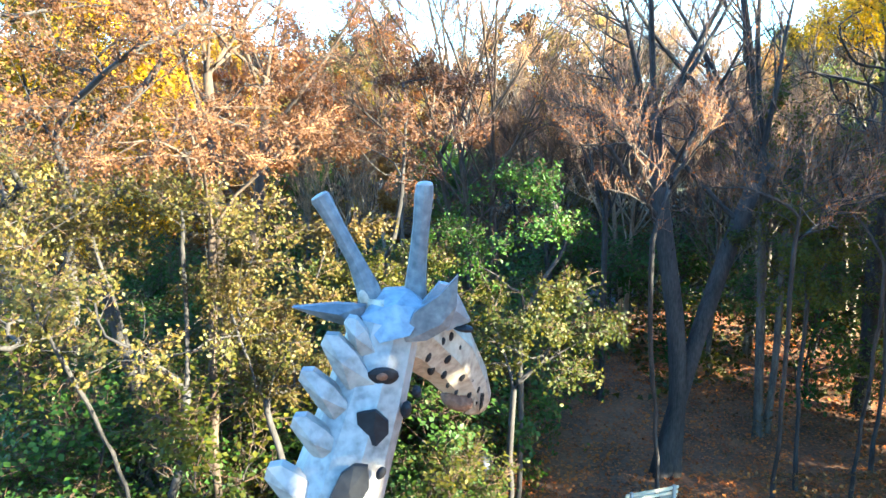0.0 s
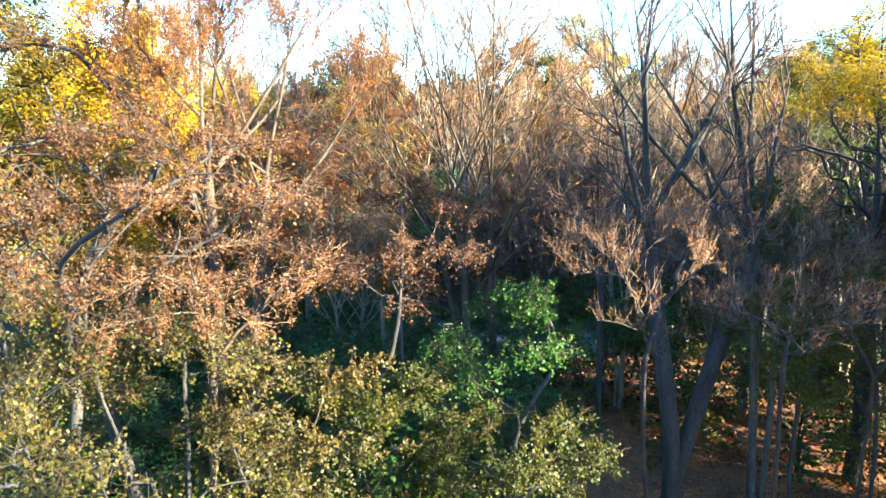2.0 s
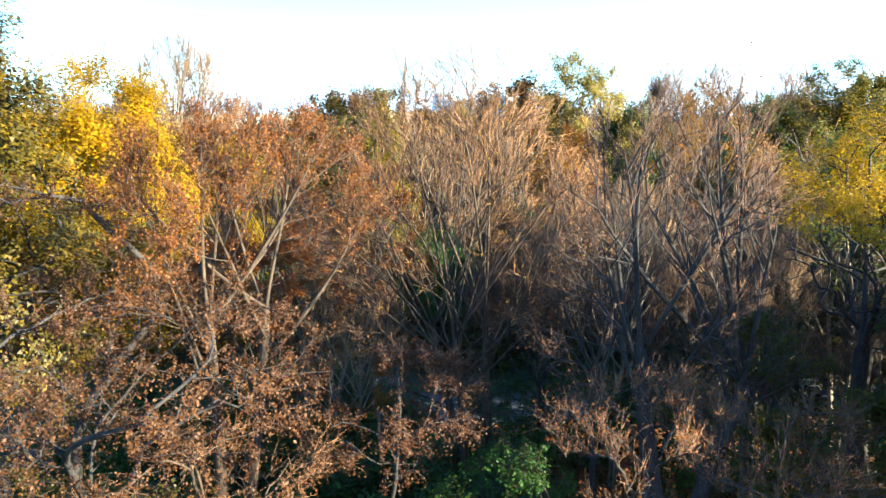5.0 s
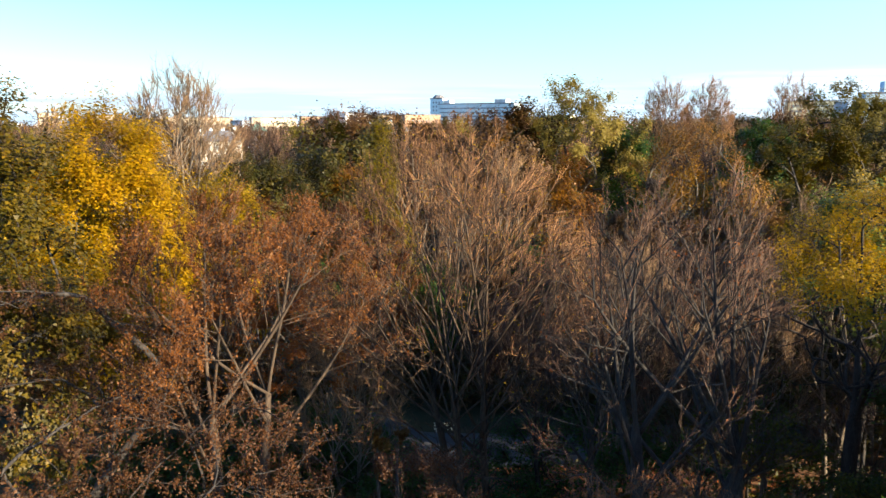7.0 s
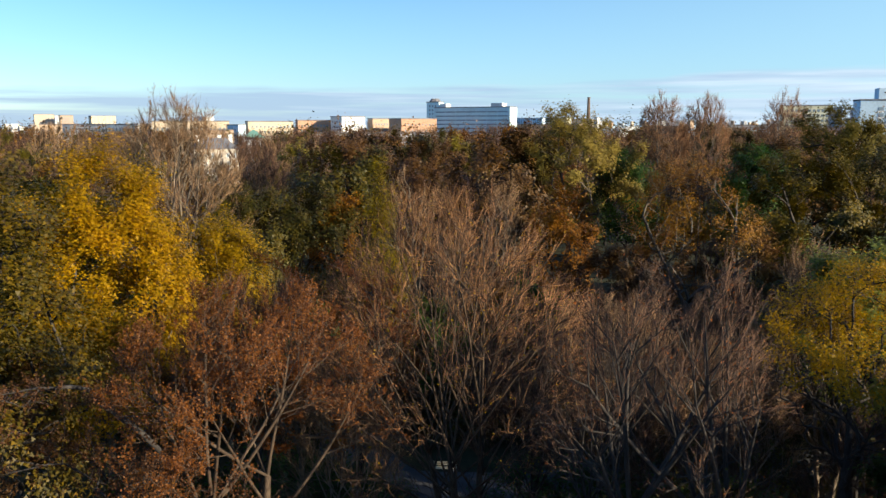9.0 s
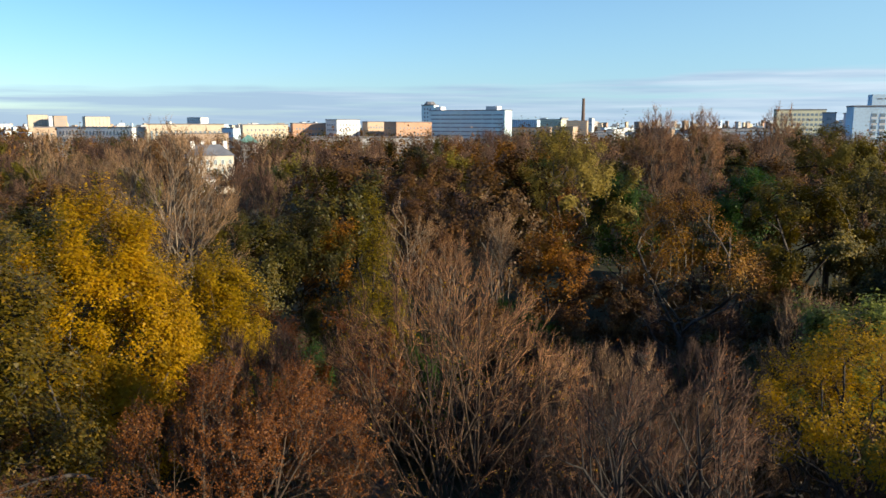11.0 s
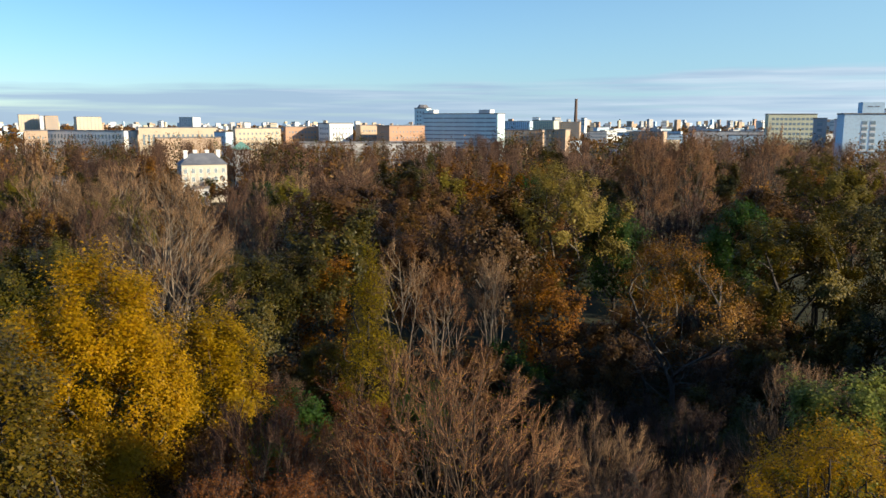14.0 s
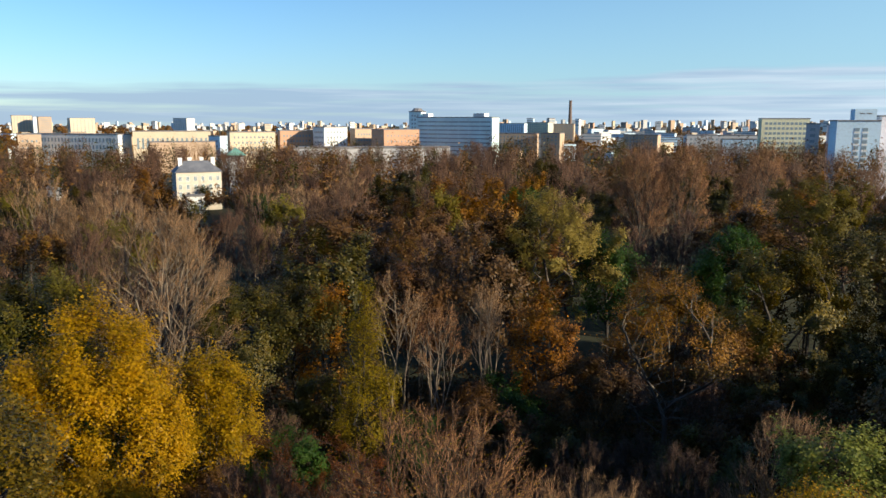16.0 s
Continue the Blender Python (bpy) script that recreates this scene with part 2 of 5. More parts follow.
def blades(rng, p, size, face=None, loose=0.6):
    """Leaves: lozenges folded along the midrib, one island each; face: the way the blades mostly look."""
    n = len(p)
    nrm = rng.normal(size=(n, 3))
    if face is not None:
        nrm = unit(face) + nrm * loose
    nrm = unit(nrm)
    d = unit(np.cross(nrm, rng.normal(size=(n, 3))))
    u = np.cross(nrm, d)
    s = size * rng.uniform(0.6, 1.35, (n, 1))
    if size >= 0.19:  # far crowns: one three-cornered blade a leaf
        verts = np.stack([p + d * s * 0.62, p - d * s * 0.34 + u * s * 0.5, p - d * s * 0.34 - u * s * 0.5], 1).reshape(-1, 3)
        return verts, np.arange(n * 3).reshape(-1, 3)
    lift = nrm * s * 0.1
    verts = np.stack([p - d * s * 0.5, p + u * s * 0.36 + lift, p + d * s * 0.5, p - u * s * 0.36 + lift], 1).reshape(-1, 3)
    return verts, (np.array([[0, 1, 2], [0, 2, 3]])[None] + (np.arange(n) * 4)[:, None, None]).reshape(-1, 3)


# ---- trees ----
def skeleton_of(rng, height, radius, low, form, stems, fork, targets, clumps, rise, lean=(0, 0), spread=(1, 1), flat=1.0):
    """Limbs that reach out of the trunk for points scattered through the crown."""
    step = max(0.35, radius * 0.13)
    cap = targets * 14 + 400
    pos, par = np.zeros((cap, 3)), np.full(cap, -1)
    n = 0

    def put(p, parent):
        nonlocal n
        pos[n], par[n] = p, parent
        n += 1
        return n - 1

    tops = []
    for s in range(stems):
        a = 2 * np.pi * s / stems + rng.uniform(0, 1.5)
        off = 0.0 if stems == 1 else 0.09 * radius
        out = 0.0 if stems == 1 else rng.uniform(0.10, 0.22) * radius
        p, tip = np.array([math.cos(a) * off, math.sin(a) * off, -0.6]), None
        last = put(p, -1)
        m = max(4, int(height * fork / 0.9))
        sway = rng.normal(size=2) * 0.05 * radius
        for k in range(1, m + 1):
            f = k / m
            q = np.array([p[0] + (math.cos(a) * out + lean[0]) * f ** 1.3 + sway[0] * math.sin(f * 3), p[1] + (math.sin(a) * out + lean[1]) * f ** 1.3 + sway[1] * math.sin(f * 2.6), height * fork * f])
            last = put(q + rng.normal(size=3) * 0.03, last)
        tops.append(last)
    crown_h = height - low
    if clumps:
        c = rng.normal(size=(clumps, 3))
        c = unit(c) * rng.uniform(0.45, 0.95, (clumps, 1)) ** 0.5
        pts = c[rng.integers(0, clumps, targets)] + rng.normal(size=(targets, 3)) * np.array([0.16, 0.16, 0.15 * flat])
    else:
        pts = unit(rng.normal(size=(targets, 3))) * rng.uniform(0, 1, (targets, 1)) ** 0.42
    z = np.clip(pts[:, 2] * 0.5 + 0.5, 0.0, 1.0)
    if form == "vase":
        wide = 0.52 + 0.48 * np.sqrt(z)
        pts[:, :2] *= wide[:, None]
    elif form == "cone":
        pts[:, :2] *= (1.25 - 1.05 * z)[:, None]
    elif form == "round":
        pts[:, :2] *= (1.0 - 0.12 * z)[:, None]
    elif form == "column":
        pts[:, :2] *= (0.85 - 0.25 * z)[:, None]
    pts = np.stack([pts[:, 0] * radius * spread[0] + lean[0], pts[:, 1] * radius * spread[1] + lean[1], low + crown_h * z], 1)
    hub = np.array([lean[0], lean[1], height * fork])
    pts = pts[np.argsort(np.linalg.norm(pts - hub, axis=1))]
    # the long limbs first, then what grows from them
    far_out = np.linalg.norm((pts - hub) / np.array([radius, radius, height - low]), axis=1)
    limbs = np.where(far_out > np.quantile(far_out, 0.62))[0]
    first = rng.choice(limbs, min(len(limbs), max(7, int(5 + radius * 2.2))), replace=False)
    pts = np.concatenate([pts[first], np.delete(pts, first, 0)])
    way = np.zeros((cap, 3))
    way[1:n] = unit(pos[1:n] - pos[par[1:n]])
    way[:n][par[:n] < 0] = (0, 0, 1)
    for t in pts:
        d = t - pos[:n]
        far = np.linalg.norm(d, axis=1)
        flat = np.hypot(d[:, 0], d[:, 1])
        turn = 1 - (d * way[:n]).sum(1) / np.maximum(far, 1e-6)
        cost = far * (1 + 0.8 * turn) + rise * np.maximum(0, flat * 0.45 - d[:, 2]) + 1.5 * (pos[:n, 2] < min(low, height * fork) * 0.6) * far
        j = int(np.argmin(cost))
        length = far[j]
        if length < 0.05:
            continue
        m = max(1, int(math.ceil(length / step)))
        if n + m >= cap:
            break
        a, last = pos[j].copy(), j
        lead = (way[j] * 0.5 + (t - a) / length * 0.5) * length
        ends = (t - a) + np.array([0, 0, 0.18 * rise * length])
        for k in range(1, m + 1):
            f = k / m
            h2, h3 = f * f, f ** 3
            q = a * (2 * h3 - 3 * h2 + 1) + lead * (h3 - 2 * h2 + f) + t * (3 * h2 - 2 * h3) + ends * (h3 - h2)
            prev = pos[last].copy()
            last = put(q + (rng.normal(size=3) * 0.025 * step if k < m else 0), last)
            way[last] = unit(pos[last] - prev)
    pos, par = pos[:n], par[:n]
    load = np.zeros(n)
    for i in range(n - 1, -1, -1):
        load[i] = max(load[i], 1)
        if par[i] >= 0:
            load[par[i]] += load[i]
    # load: all the nodes that hang on a node
    return pos, par, load


def growth_of(rng, height, radius, low, stems, fork, limbs, kids, rise, lean=(0, 0), spread=(1, 1), hollow=True, crotches=None):
    """Ascending limbs that fork again and again until they meet the outline of the crown."""
    pos, par = [], []
    mid = low + (height - low) * 0.30
    centre = np.array([lean[0], lean[1], mid])
    axes = np.array([radius * spread[0], radius * spread[1], height - mid])

    def put(p, parent):
        pos.append(p), par.append(parent)
        return len(pos) - 1

    def shell(p):
        q = (p - centre) / axes
        if q[2] < 0:
            q = q * np.array([1, 1, (height - mid) / max(0.5, mid - low)])
        return np.linalg.norm(q)

    def shoot(start, d0, length, bend, step, limit):
        a, d = pos[start].copy(), d0 / np.linalg.norm(d0)
        m = max(2, int(math.ceil(length / step)))
        run, last, kink = [], start, rng.normal(size=3) * 0.05
        for k in range(m):
            kink = kink * 0.3 + rng.normal(size=3) * 0.022
            d = d + np.array([0, 0, bend / m]) + kink
            d /= np.linalg.norm(d)
            a = a + d * length / m
            last = put(a.copy(), last)
            run.append((last, d.copy()))
            if shell(a) > limit:
                break
        return run

    trunks = []
    for s in range(stems):
        ang = 2 * np.pi * s / stems + rng.uniform(0, 1.2)
        off = 0.0 if stems == 1 else 0.05 * radius
        foot = np.array([math.cos(ang) * off, math.sin(ang) * off, -0.6])
        top = np.array([math.cos(ang) * off * 4 + lean[0] * 0.8, math.sin(ang) * off * 4 + lean[1] * 0.8, height * fork])
        if crotches:
            top = np.array(crotches[s])
        last, m = put(foot, -1), max(5, int(height * fork / 1.0))
        sway = rng.normal(size=2) * 0.03 * radius
        run = []
        for k in range(1, m + 1):
            f = k / m
            q = foot + (top - foot) * np.array([f ** 1.4, f ** 1.4, f])
            q[:2] += sway * math.sin(f * 5)
            last = put(q, last)
            run.append(last)
        trunks.append(run)
    level = []
    for i in range(limbs):
        run = trunks[i % stems]
        z = (i + 0.5) / limbs
        el = math.asin(min(1.0, -0.08 + 1.06 * z) if hollow else min(1.0, -0.45 + 1.4 * z))
        az = i * 2.39996 + rng.uniform(-0.3, 0.3)
        tip = centre + axes * np.array([math.cos(az) * math.cos(el), math.sin(az) * math.cos(el), math.sin(el)]) * rng.uniform(0.80, 0.90)
        at = run[int(len(run) * ((0.62 if hollow else 0.5) + (0.38 if hollow else 0.5) * min(1, z * 1.6))) - 1]
        to = tip - pos[at]
        far = np.linalg.norm(to)
        bend = rise * 0.5 * math.cos(el)
        out = shoot(at, to / far - np.array([0, 0, bend * 0.55]), far, bend, max(0.6, radius * 0.13), 0.9)
        level.append((out, far))
    for rank, (count, short, turn, lift) in enumerate(((kids[0], 0.36, 0.85, 0.22), (kids[1], 0.42, 0.85, 0.35))):
        grown = []
        for run, far in level:
            lo = int(len(run) * ((0.46 if rank == 0 else 0.36) if hollow else 0.25))
            for c in range(count):
                f = (c + rng.uniform(0.1, 0.9)) / count
                node, d = run[min(len(run) - 1, lo + int((len(run) - lo) * f))]
                if shell(pos[node]) > (0.93, 0.98)[rank] or (hollow and rank == 1 and shell(pos[node]) < rng.uniform(0.35, 0.7)):
                    continue
                side = np.cross(d, rng.normal(size=3))
                side /= max(1e-6, np.linalg.norm(side))
                way = d + side * turn * rng.uniform(0.6, 1.3) + np.array([0, 0, 0.08 * rise])
                length = max(0.7, far * short * (1.15 - 0.6 * f) * rng.uniform(0.7, 1.25))
                grown.append((shoot(node, way, length, lift * rise, max(0.5, radius * (0.10 if rank == 0 else 0.13)), (0.96, 1.0)[rank]), length))
        level = grown
    pos, par = np.array(pos), np.array(par)
    load = np.ones(len(pos))
    for i in range(len(pos) - 1, -1, -1):
        if par[i] >= 0:
            load[par[i]] += load[i]
    return pos, par, load


def wood_mesh(pos, par, load, r, sides, material):
    """Trunk and limbs as one joined skin: a ring at every node, and side limbs let into their parent's ring."""
    n = len(pos)
    kids = {}
    for i in range(n):
        kids.setdefault(par[i], []).append(i)
    d = np.zeros((n, 3))
    ok = par >= 0
    d[ok] = unit(pos[ok] - pos[par[ok]])
    d[~ok] = (0, 0, 1)
    u, v = frames_of(d)
    a = np.arange(sides) * 2 * np.pi / sides
    ring = np.cos(a)[None, :, None] * u[:, None] + np.sin(a)[None, :, None] * v[:, None]
    verts = (pos[:, None] + ring * r[:, None, None]).reshape(-1, 3)
    main = np.full(n, -1)
    for p, c in kids.items():
        if p >= 0:
            main[p] = max(c, key=lambda i: load[i])
    side = np.array([i for i in range(n) if par[i] >= 0 and main[par[i]] != i], int)
    start = np.arange(n) * sides
    lower = np.where(ok, par, 0)[:, None] * sides + np.arange(sides)[None]
    if len(side):
        sr = np.minimum(r[side] * 1.3, r[par[side]])
        extra = (pos[par[side]][:, None] + ring[side] * sr[:, None, None]).reshape(-1, 3)
        lower[side] = len(verts) + (np.arange(len(side)) * sides)[:, None] + np.arange(sides)[None]
        lower[side, 0] = par[side] * sides
        verts = np.concatenate([verts, extra])
    seg = np.where(ok)[0]
    lo, up_ = lower[seg], start[seg][:, None] + np.arange(sides)[None]
    quads = np.stack([lo, np.roll(lo, -1, 1), np.roll(up_, -1, 1), up_], 2).reshape(-1, 4)
    roots = np.where(~ok)[0]
    if len(roots) > 1:
        link = [[roots[0] * sides, roots[0] * sides + 1, q * sides + 1, q * sides] for q in roots[1:]]
        quads = np.concatenate([quads, np.array(link)])
    used = np.unique(quads)
    index = np.full(len(verts), -1)
    index[used] = np.arange(len(used))
    me = mesh_of("trunk", verts[used], index[quads], material)
    me.polygons.foreach_set("use_smooth", np.ones(len(quads), bool))
    return me


def tree_meshes(seed, height, radius, low, leaf="", leaves=0, leaf_size=0.12, bark="dark", twig="brown", form="round", stems=1, fork=0.45,
                targets=300, clumps=0, rise=0.7, twigs=4, twig_len=0.9, twig_r=0.012, up=0.6, trunk_r=0.25, lean=(0, 0), spread=(1, 1), band=(0, 1),
                sides=5, puff=0.0, wild=0.48, limbs=0, kids=(10, 7), hollow=True, taper=0.44, shoots=1, flat=1.0, crotches=None):
    rng = np.random.default_rng(seed)
    if limbs:
        pos, par, load = growth_of(rng, height, radius, low, stems, fork, limbs, kids, rise, lean, spread, hollow, crotches)
    else:
        pos, par, load = skeleton_of(rng, height, radius, low, form, stems, fork, targets, clumps, rise, lean, spread, flat)
    most = max(load[par == -1])
    tip_r = twig_r * 1.2
    r = np.maximum(tip_r * 0.8, trunk_r * (load / most) ** taper)
    foot = np.exp(-np.maximum(pos[:, 2], 0) / 0.5) * (load > most * 0.3) * 0.5
    r = r * (1 + foot)
    made = {"trunk": wood_mesh(pos, par, load, r, sides, BARK[bark])}
    child = np.where(par >= 0)[0]
    thin = child[(r[child] < max(0.045, tip_r * 2.6)) & (pos[child][:, 2] > low * 0.7)]
    axis = np.array([lean[0], lean[1], low + (height - low) * 0.25])
    vs, fs, ms = [], [], []
    src, dst = pos[par[thin]], pos[thin]
    if twigs and len(thin):
        near = np.linalg.norm((pos[thin] - axis) / np.array([radius, radius, (height - low) * 0.75]), axis=1)
        weight = 0.08 + np.clip(near, 0, 1.2) ** (3.5 if puff else 1.6)
        if limbs and hollow:
            weight = 0.01 + np.clip((near - 0.5) / 0.45, 0, 1) ** 1.6 * (0.2 + 0.8 * np.clip((pos[thin][:, 2] - low) / (height - low), 0, 1))
        pick = rng.choice(thin, int(len(thin) * twigs), p=weight / weight.sum())
        f = rng.uniform(0, 1, (len(pick), 1))
        a = pos[par[pick]] * (1 - f) + pos[pick] * f
        grow = unit(pos[pick] - pos[par[pick]])
        out = unit(a - axis)
        d = unit(grow * 0.8 + out * 0.4 + np.array([0, 0, up]) + rng.normal(size=a.shape) * wild)
        ln = twig_len * rng.uniform(0.3, 1.3, (len(a), 1))
        b = a + d * ln
        v1, f1 = spikes(a, b, np.full(len(a), twig_r))
        vs, fs, src, dst = [v1], [f1], [a], [b]
        for _ in range(shoots):
            part_way = rng.uniform(0.2, 0.8, (len(a), 1))
            mid = a + d * ln * part_way
            side = unit(d + rng.normal(size=a.shape) * 0.55 + np.array([0, 0, up * 0.3]))
            tip = mid + side * ln * (0.85 - 0.6 * part_way)
            v2, f2 = spikes(mid, tip, np.full(len(a), twig_r * 0.75))
            fs.append(f2 + sum(len(q) for q in vs)), vs.append(v2), src.append(mid), dst.append(tip)
        ms = [np.zeros(sum(len(q) for q in fs), np.int32)]
        src, dst = np.concatenate(src), np.concatenate(dst)
    if leaves:
        z = (src[:, 2] - low) / max(0.1, height - low)
        ok = np.where((z >= band[0] - 0.25 * (band[0] <= 0)) & (z <= band[1] + 0.2 * (band[1] >= 1)))[0]
        pick = ok[rng.integers(0, len(ok), leaves)]
        f = rng.uniform(0.1, 1.0, (leaves, 1))
        p = src[pick] * (1 - f) + dst[pick] * f + rng.normal(size=(leaves, 3)) * max(puff, leaf_size * 0.5)
        p[:, 2] = np.maximum(p[:, 2], 0.3)
        if flat < 0.5:
            p[:, 2] -= rng.uniform(0, 1, leaves) ** 2 * 0.25
        v, fc = blades(rng, p, leaf_size, p - axis + np.array([0, 0, 0.3 * radius]), 0.3 if puff else 0.8)
        off = sum(len(q) for q in vs)
        vs.append(v), fs.append(fc + off), ms.append(np.ones(len(fc), np.int32))
    if vs:
        me = mesh_of("crown", np.concatenate(vs), np.concatenate(fs))
        me.materials.append(TWIG[twig])
        if leaf:
            me.materials.append(LEAF[leaf])
        me.polygons.foreach_set("material_index", np.concatenate(ms))
        made["crown"] = me
    return made


def dress(top, pieces):
    for piece, me in pieces.items():
        ob = part(piece, me, None, top)
        if piece == "crown":
            ob["kind"] = "stuff"


def tree(name, label, x, y, seed, turn=0.0, category="tree", group="", **kw):
    top = new(name)
    top.location, top.rotation_euler = (x, y, 0), (0, 0, turn)
    tagged(top, label, category, group)
    dress(top, tree_meshes(seed, **kw))
    return top


# ---- ground ----
asphalt = noisy("worn_asphalt", [(0.035, 0.038, 0.042), (0.062, 0.065, 0.07), (0.088, 0.086, 0.084)], 0.9, 0.85, 0.25, 20)



def blend_soil():
    """Leaf litter in the clearing that gives way raggedly to green growth around it."""
    m = noisy("park_soil", [(0.05, 0.03, 0.018), (0.14, 0.07, 0.034), (0.25, 0.115, 0.048)], 0.5, 0.95, 0.5, 14)
    n, l = m.node_tree.nodes, m.node_tree.links
    b = n["Principled BSDF"]
    brown = b.inputs["Base Color"].links[0].from_socket
    tc, sep, wob, fine = n.new("ShaderNodeTexCoord"), n.new("ShaderNodeSeparateXYZ"), n.new("ShaderNodeTexNoise"), n.new("ShaderNodeTexNoise")
    l.new(tc.outputs["Object"], sep.inputs[0]), l.new(tc.outputs["Object"], wob.inputs[0]), l.new(tc.outputs["Object"], fine.inputs[0])
    wob.inputs["Scale"].default_value, wob.inputs["Detail"].default_value = 0.16, 6
    fine.inputs["Scale"].default_value, fine.inputs["Detail"].default_value = 1.7, 6
    green = ramp(n, [(0.014, 0.018, 0.008), (0.028, 0.032, 0.013), (0.055, 0.042, 0.02)])
    l.new(fine.outputs["Fac"], green.inputs[0])

    def calc(op, a, c, clamp=False):
        q = n.new("ShaderNodeMath")
        q.operation, q.use_clamp = op, clamp
        for socket, v in zip(q.inputs, (a, c)):
            if isinstance(v, (int, float)):
                socket.default_value = v
            else:
                l.new(v, socket)
        return q.outputs[0]

    shift = calc("MULTIPLY", calc("SUBTRACT", wob.outputs["Fac"], 0.5), 26)
    east = calc("MULTIPLY", calc("ADD", calc("ADD", sep.outputs["X"], 3.5), shift), 0.35, True)
    near = calc("MULTIPLY", calc("SUBTRACT", calc("ADD", 62, shift), sep.outputs["Y"]), 0.2, True)
    mixc = n.new("ShaderNodeMix")
    mixc.data_type = "RGBA"
    l.new(calc("MULTIPLY", east, near), mixc.inputs["Factor"])
    l.new(green.outputs[0], mixc.inputs["A"]), l.new(brown, mixc.inputs["B"])
    l.new(mixc.outputs["Result"], b.inputs["Base Color"])
    return m


park_soil = blend_soil()
bm = bmesh.new()
xs = [-4800, -900, -300, -120, -60, -30, -15, 0, 15, 30, 60, 120, 300, 900, 4800]
ys = [-600, -60, -20, 0, 10, 20, 30, 40, 52, 66, 90, 130, 200, 400, 1200, 4800]
grid = [[bm.verts.new((x, y, 0.25 * math.sin(x * 0.11) * math.sin(y * 0.17) - 0.25 if abs(x) < 200 and y < 300 else -0.25)) for y in ys] for x in xs]
for i in range(len(xs) - 1):
    for j in range(len(ys) - 1):
        bm.faces.new((grid[i][j], grid[i + 1][j], grid[i + 1][j + 1], grid[i][j + 1]))
ground_me = bpy.data.meshes.new("ground")
bm.to_mesh(ground_me), bm.free()
ground_me.materials.append(park_soil)
ground = tagged(new("ground", ground_me), "park ground under brown leaf litter and low green growth", "ground", kind="structure")


def ribbon(name, points, width, z, material, label):
    """A path laid on the ground along a line, with a low edge."""
    pts = [Vector((*p, 0)) for p in points]
    line = []
    for a, b, c, d in zip([pts[0]] + pts, pts, pts[1:], pts[2:] + [pts[-1]]):
        for s in range(8):
            t = s / 8
            line.append(0.5 * ((2 * b) + (c - a) * t + (2 * a - 5 * b + 4 * c - d) * t * t + (3 * b - a - 3 * c + d) * t ** 3))
    line.append(pts[-1])
    bm = bmesh.new()
    rows = []
    for i, p in enumerate(line):
        d = (line[min(i + 1, len(line) - 1)] - line[max(i - 1, 0)]).normalized()
        s = Vector((-d.y, d.x, 0)) * width / 2
        rows.append([bm.verts.new((*(p + s * k).xy, h)) for k, h in ((1.0, -0.3), (1.0, z), (-1.0, z), (-1.0, -0.3))])
    for a, b in zip(rows, rows[1:]):
        for k in range(3):
            bm.faces.new((a[k], b[k], b[k + 1], a[k + 1]))
    me = bpy.data.meshes.new(name)
    bm.to_mesh(me), bm.free()
    me.materials.append(material)
    return tagged(new(name, me), label, "path", kind="structure")


ribbon("path_1", [(-9, 80), (-7.5, 68), (-4, 60), (2, 58.2), (14, 59), (40, 64), (70, 75)], 6.0, 0.05, asphalt, "grey asphalt park path before a bench under trees")
ribbon("path_2", [(-26, 42), (-15, 36), (-7, 31), (-0.5, 26), (4, 18), (5, 8)], 2.2, 0.06, asphalt, "narrow dark asphalt path winding between the trees")

# Fallen leaves, lying loose.
rng = np.random.default_rng(5)
n = 42000
px, py = rng.uniform(-1, 26, n), 17 + 40 * rng.uniform(0, 1, n) ** 1.4
xi, yi = np.interp(px, xs, range(len(xs))), np.interp(py, ys, range(len(ys)))
level = np.array([[v.z for v in (Vector((x, y, 0.25 * math.sin(x * 0.11) * math.sin(y * 0.17) - 0.25)) for y in ys)] for x in xs])
a, b = xi.astype(int), yi.astype(int)
p, q = xi - a, yi - b
h = (level[a, b] * (1 - p) + level[a + 1, b] * p) * (1 - q) + (level[a, b + 1] * (1 - p) + level[a + 1, b + 1] * p) * q
v, f = blades(rng, np.stack([px, py, h + rng.uniform(0.04, 0.12, n)], 1), 0.15, np.array([[0, 0, 1.0]]), 0.35)
me = mesh_of("fallen_leaves", v, f, leaf_mat("fallen_leaf", [(0.13, 0.050, 0.022), (0.31, 0.12, 0.047), (0.46, 0.20, 0.072), (0.52, 0.29, 0.115)], 0.1))
tagged(new("fallen_leaves", me), "carpet of dry reddish-brown fallen leaves on the ground", "fallen leaves", kind="stuff")

# Green undergrowth on the left of the clearing, and thin scrub.
def carpet(name, label, count, area, top, size, leaf, seed, gap=0.0):
    r = np.random.default_rng(seed)
    x, y = r.uniform(area[0], area[1], count), r.uniform(area[2], area[3], count)
    mound = np.array([noise.noise((a * 0.22, b * 0.22, seed * 3.1)) for a, b in zip(x, y)])
    keep = mound > gap - 0.35
    x, y, mound = x[keep], y[keep], mound[keep]
    z = np.clip(0.25 + mound * 1.6, 0.08, 1.3) * top * r.uniform(0.1, 1.0, len(x)) ** 0.6
    v, f = blades(r, np.stack([x, y, z], 1), size, np.array([[0, 0, 1.0]]), 0.7)
    tagged(new(name, mesh_of(name, v, f, LEAF[leaf])), label, "undergrowth", kind="stuff")


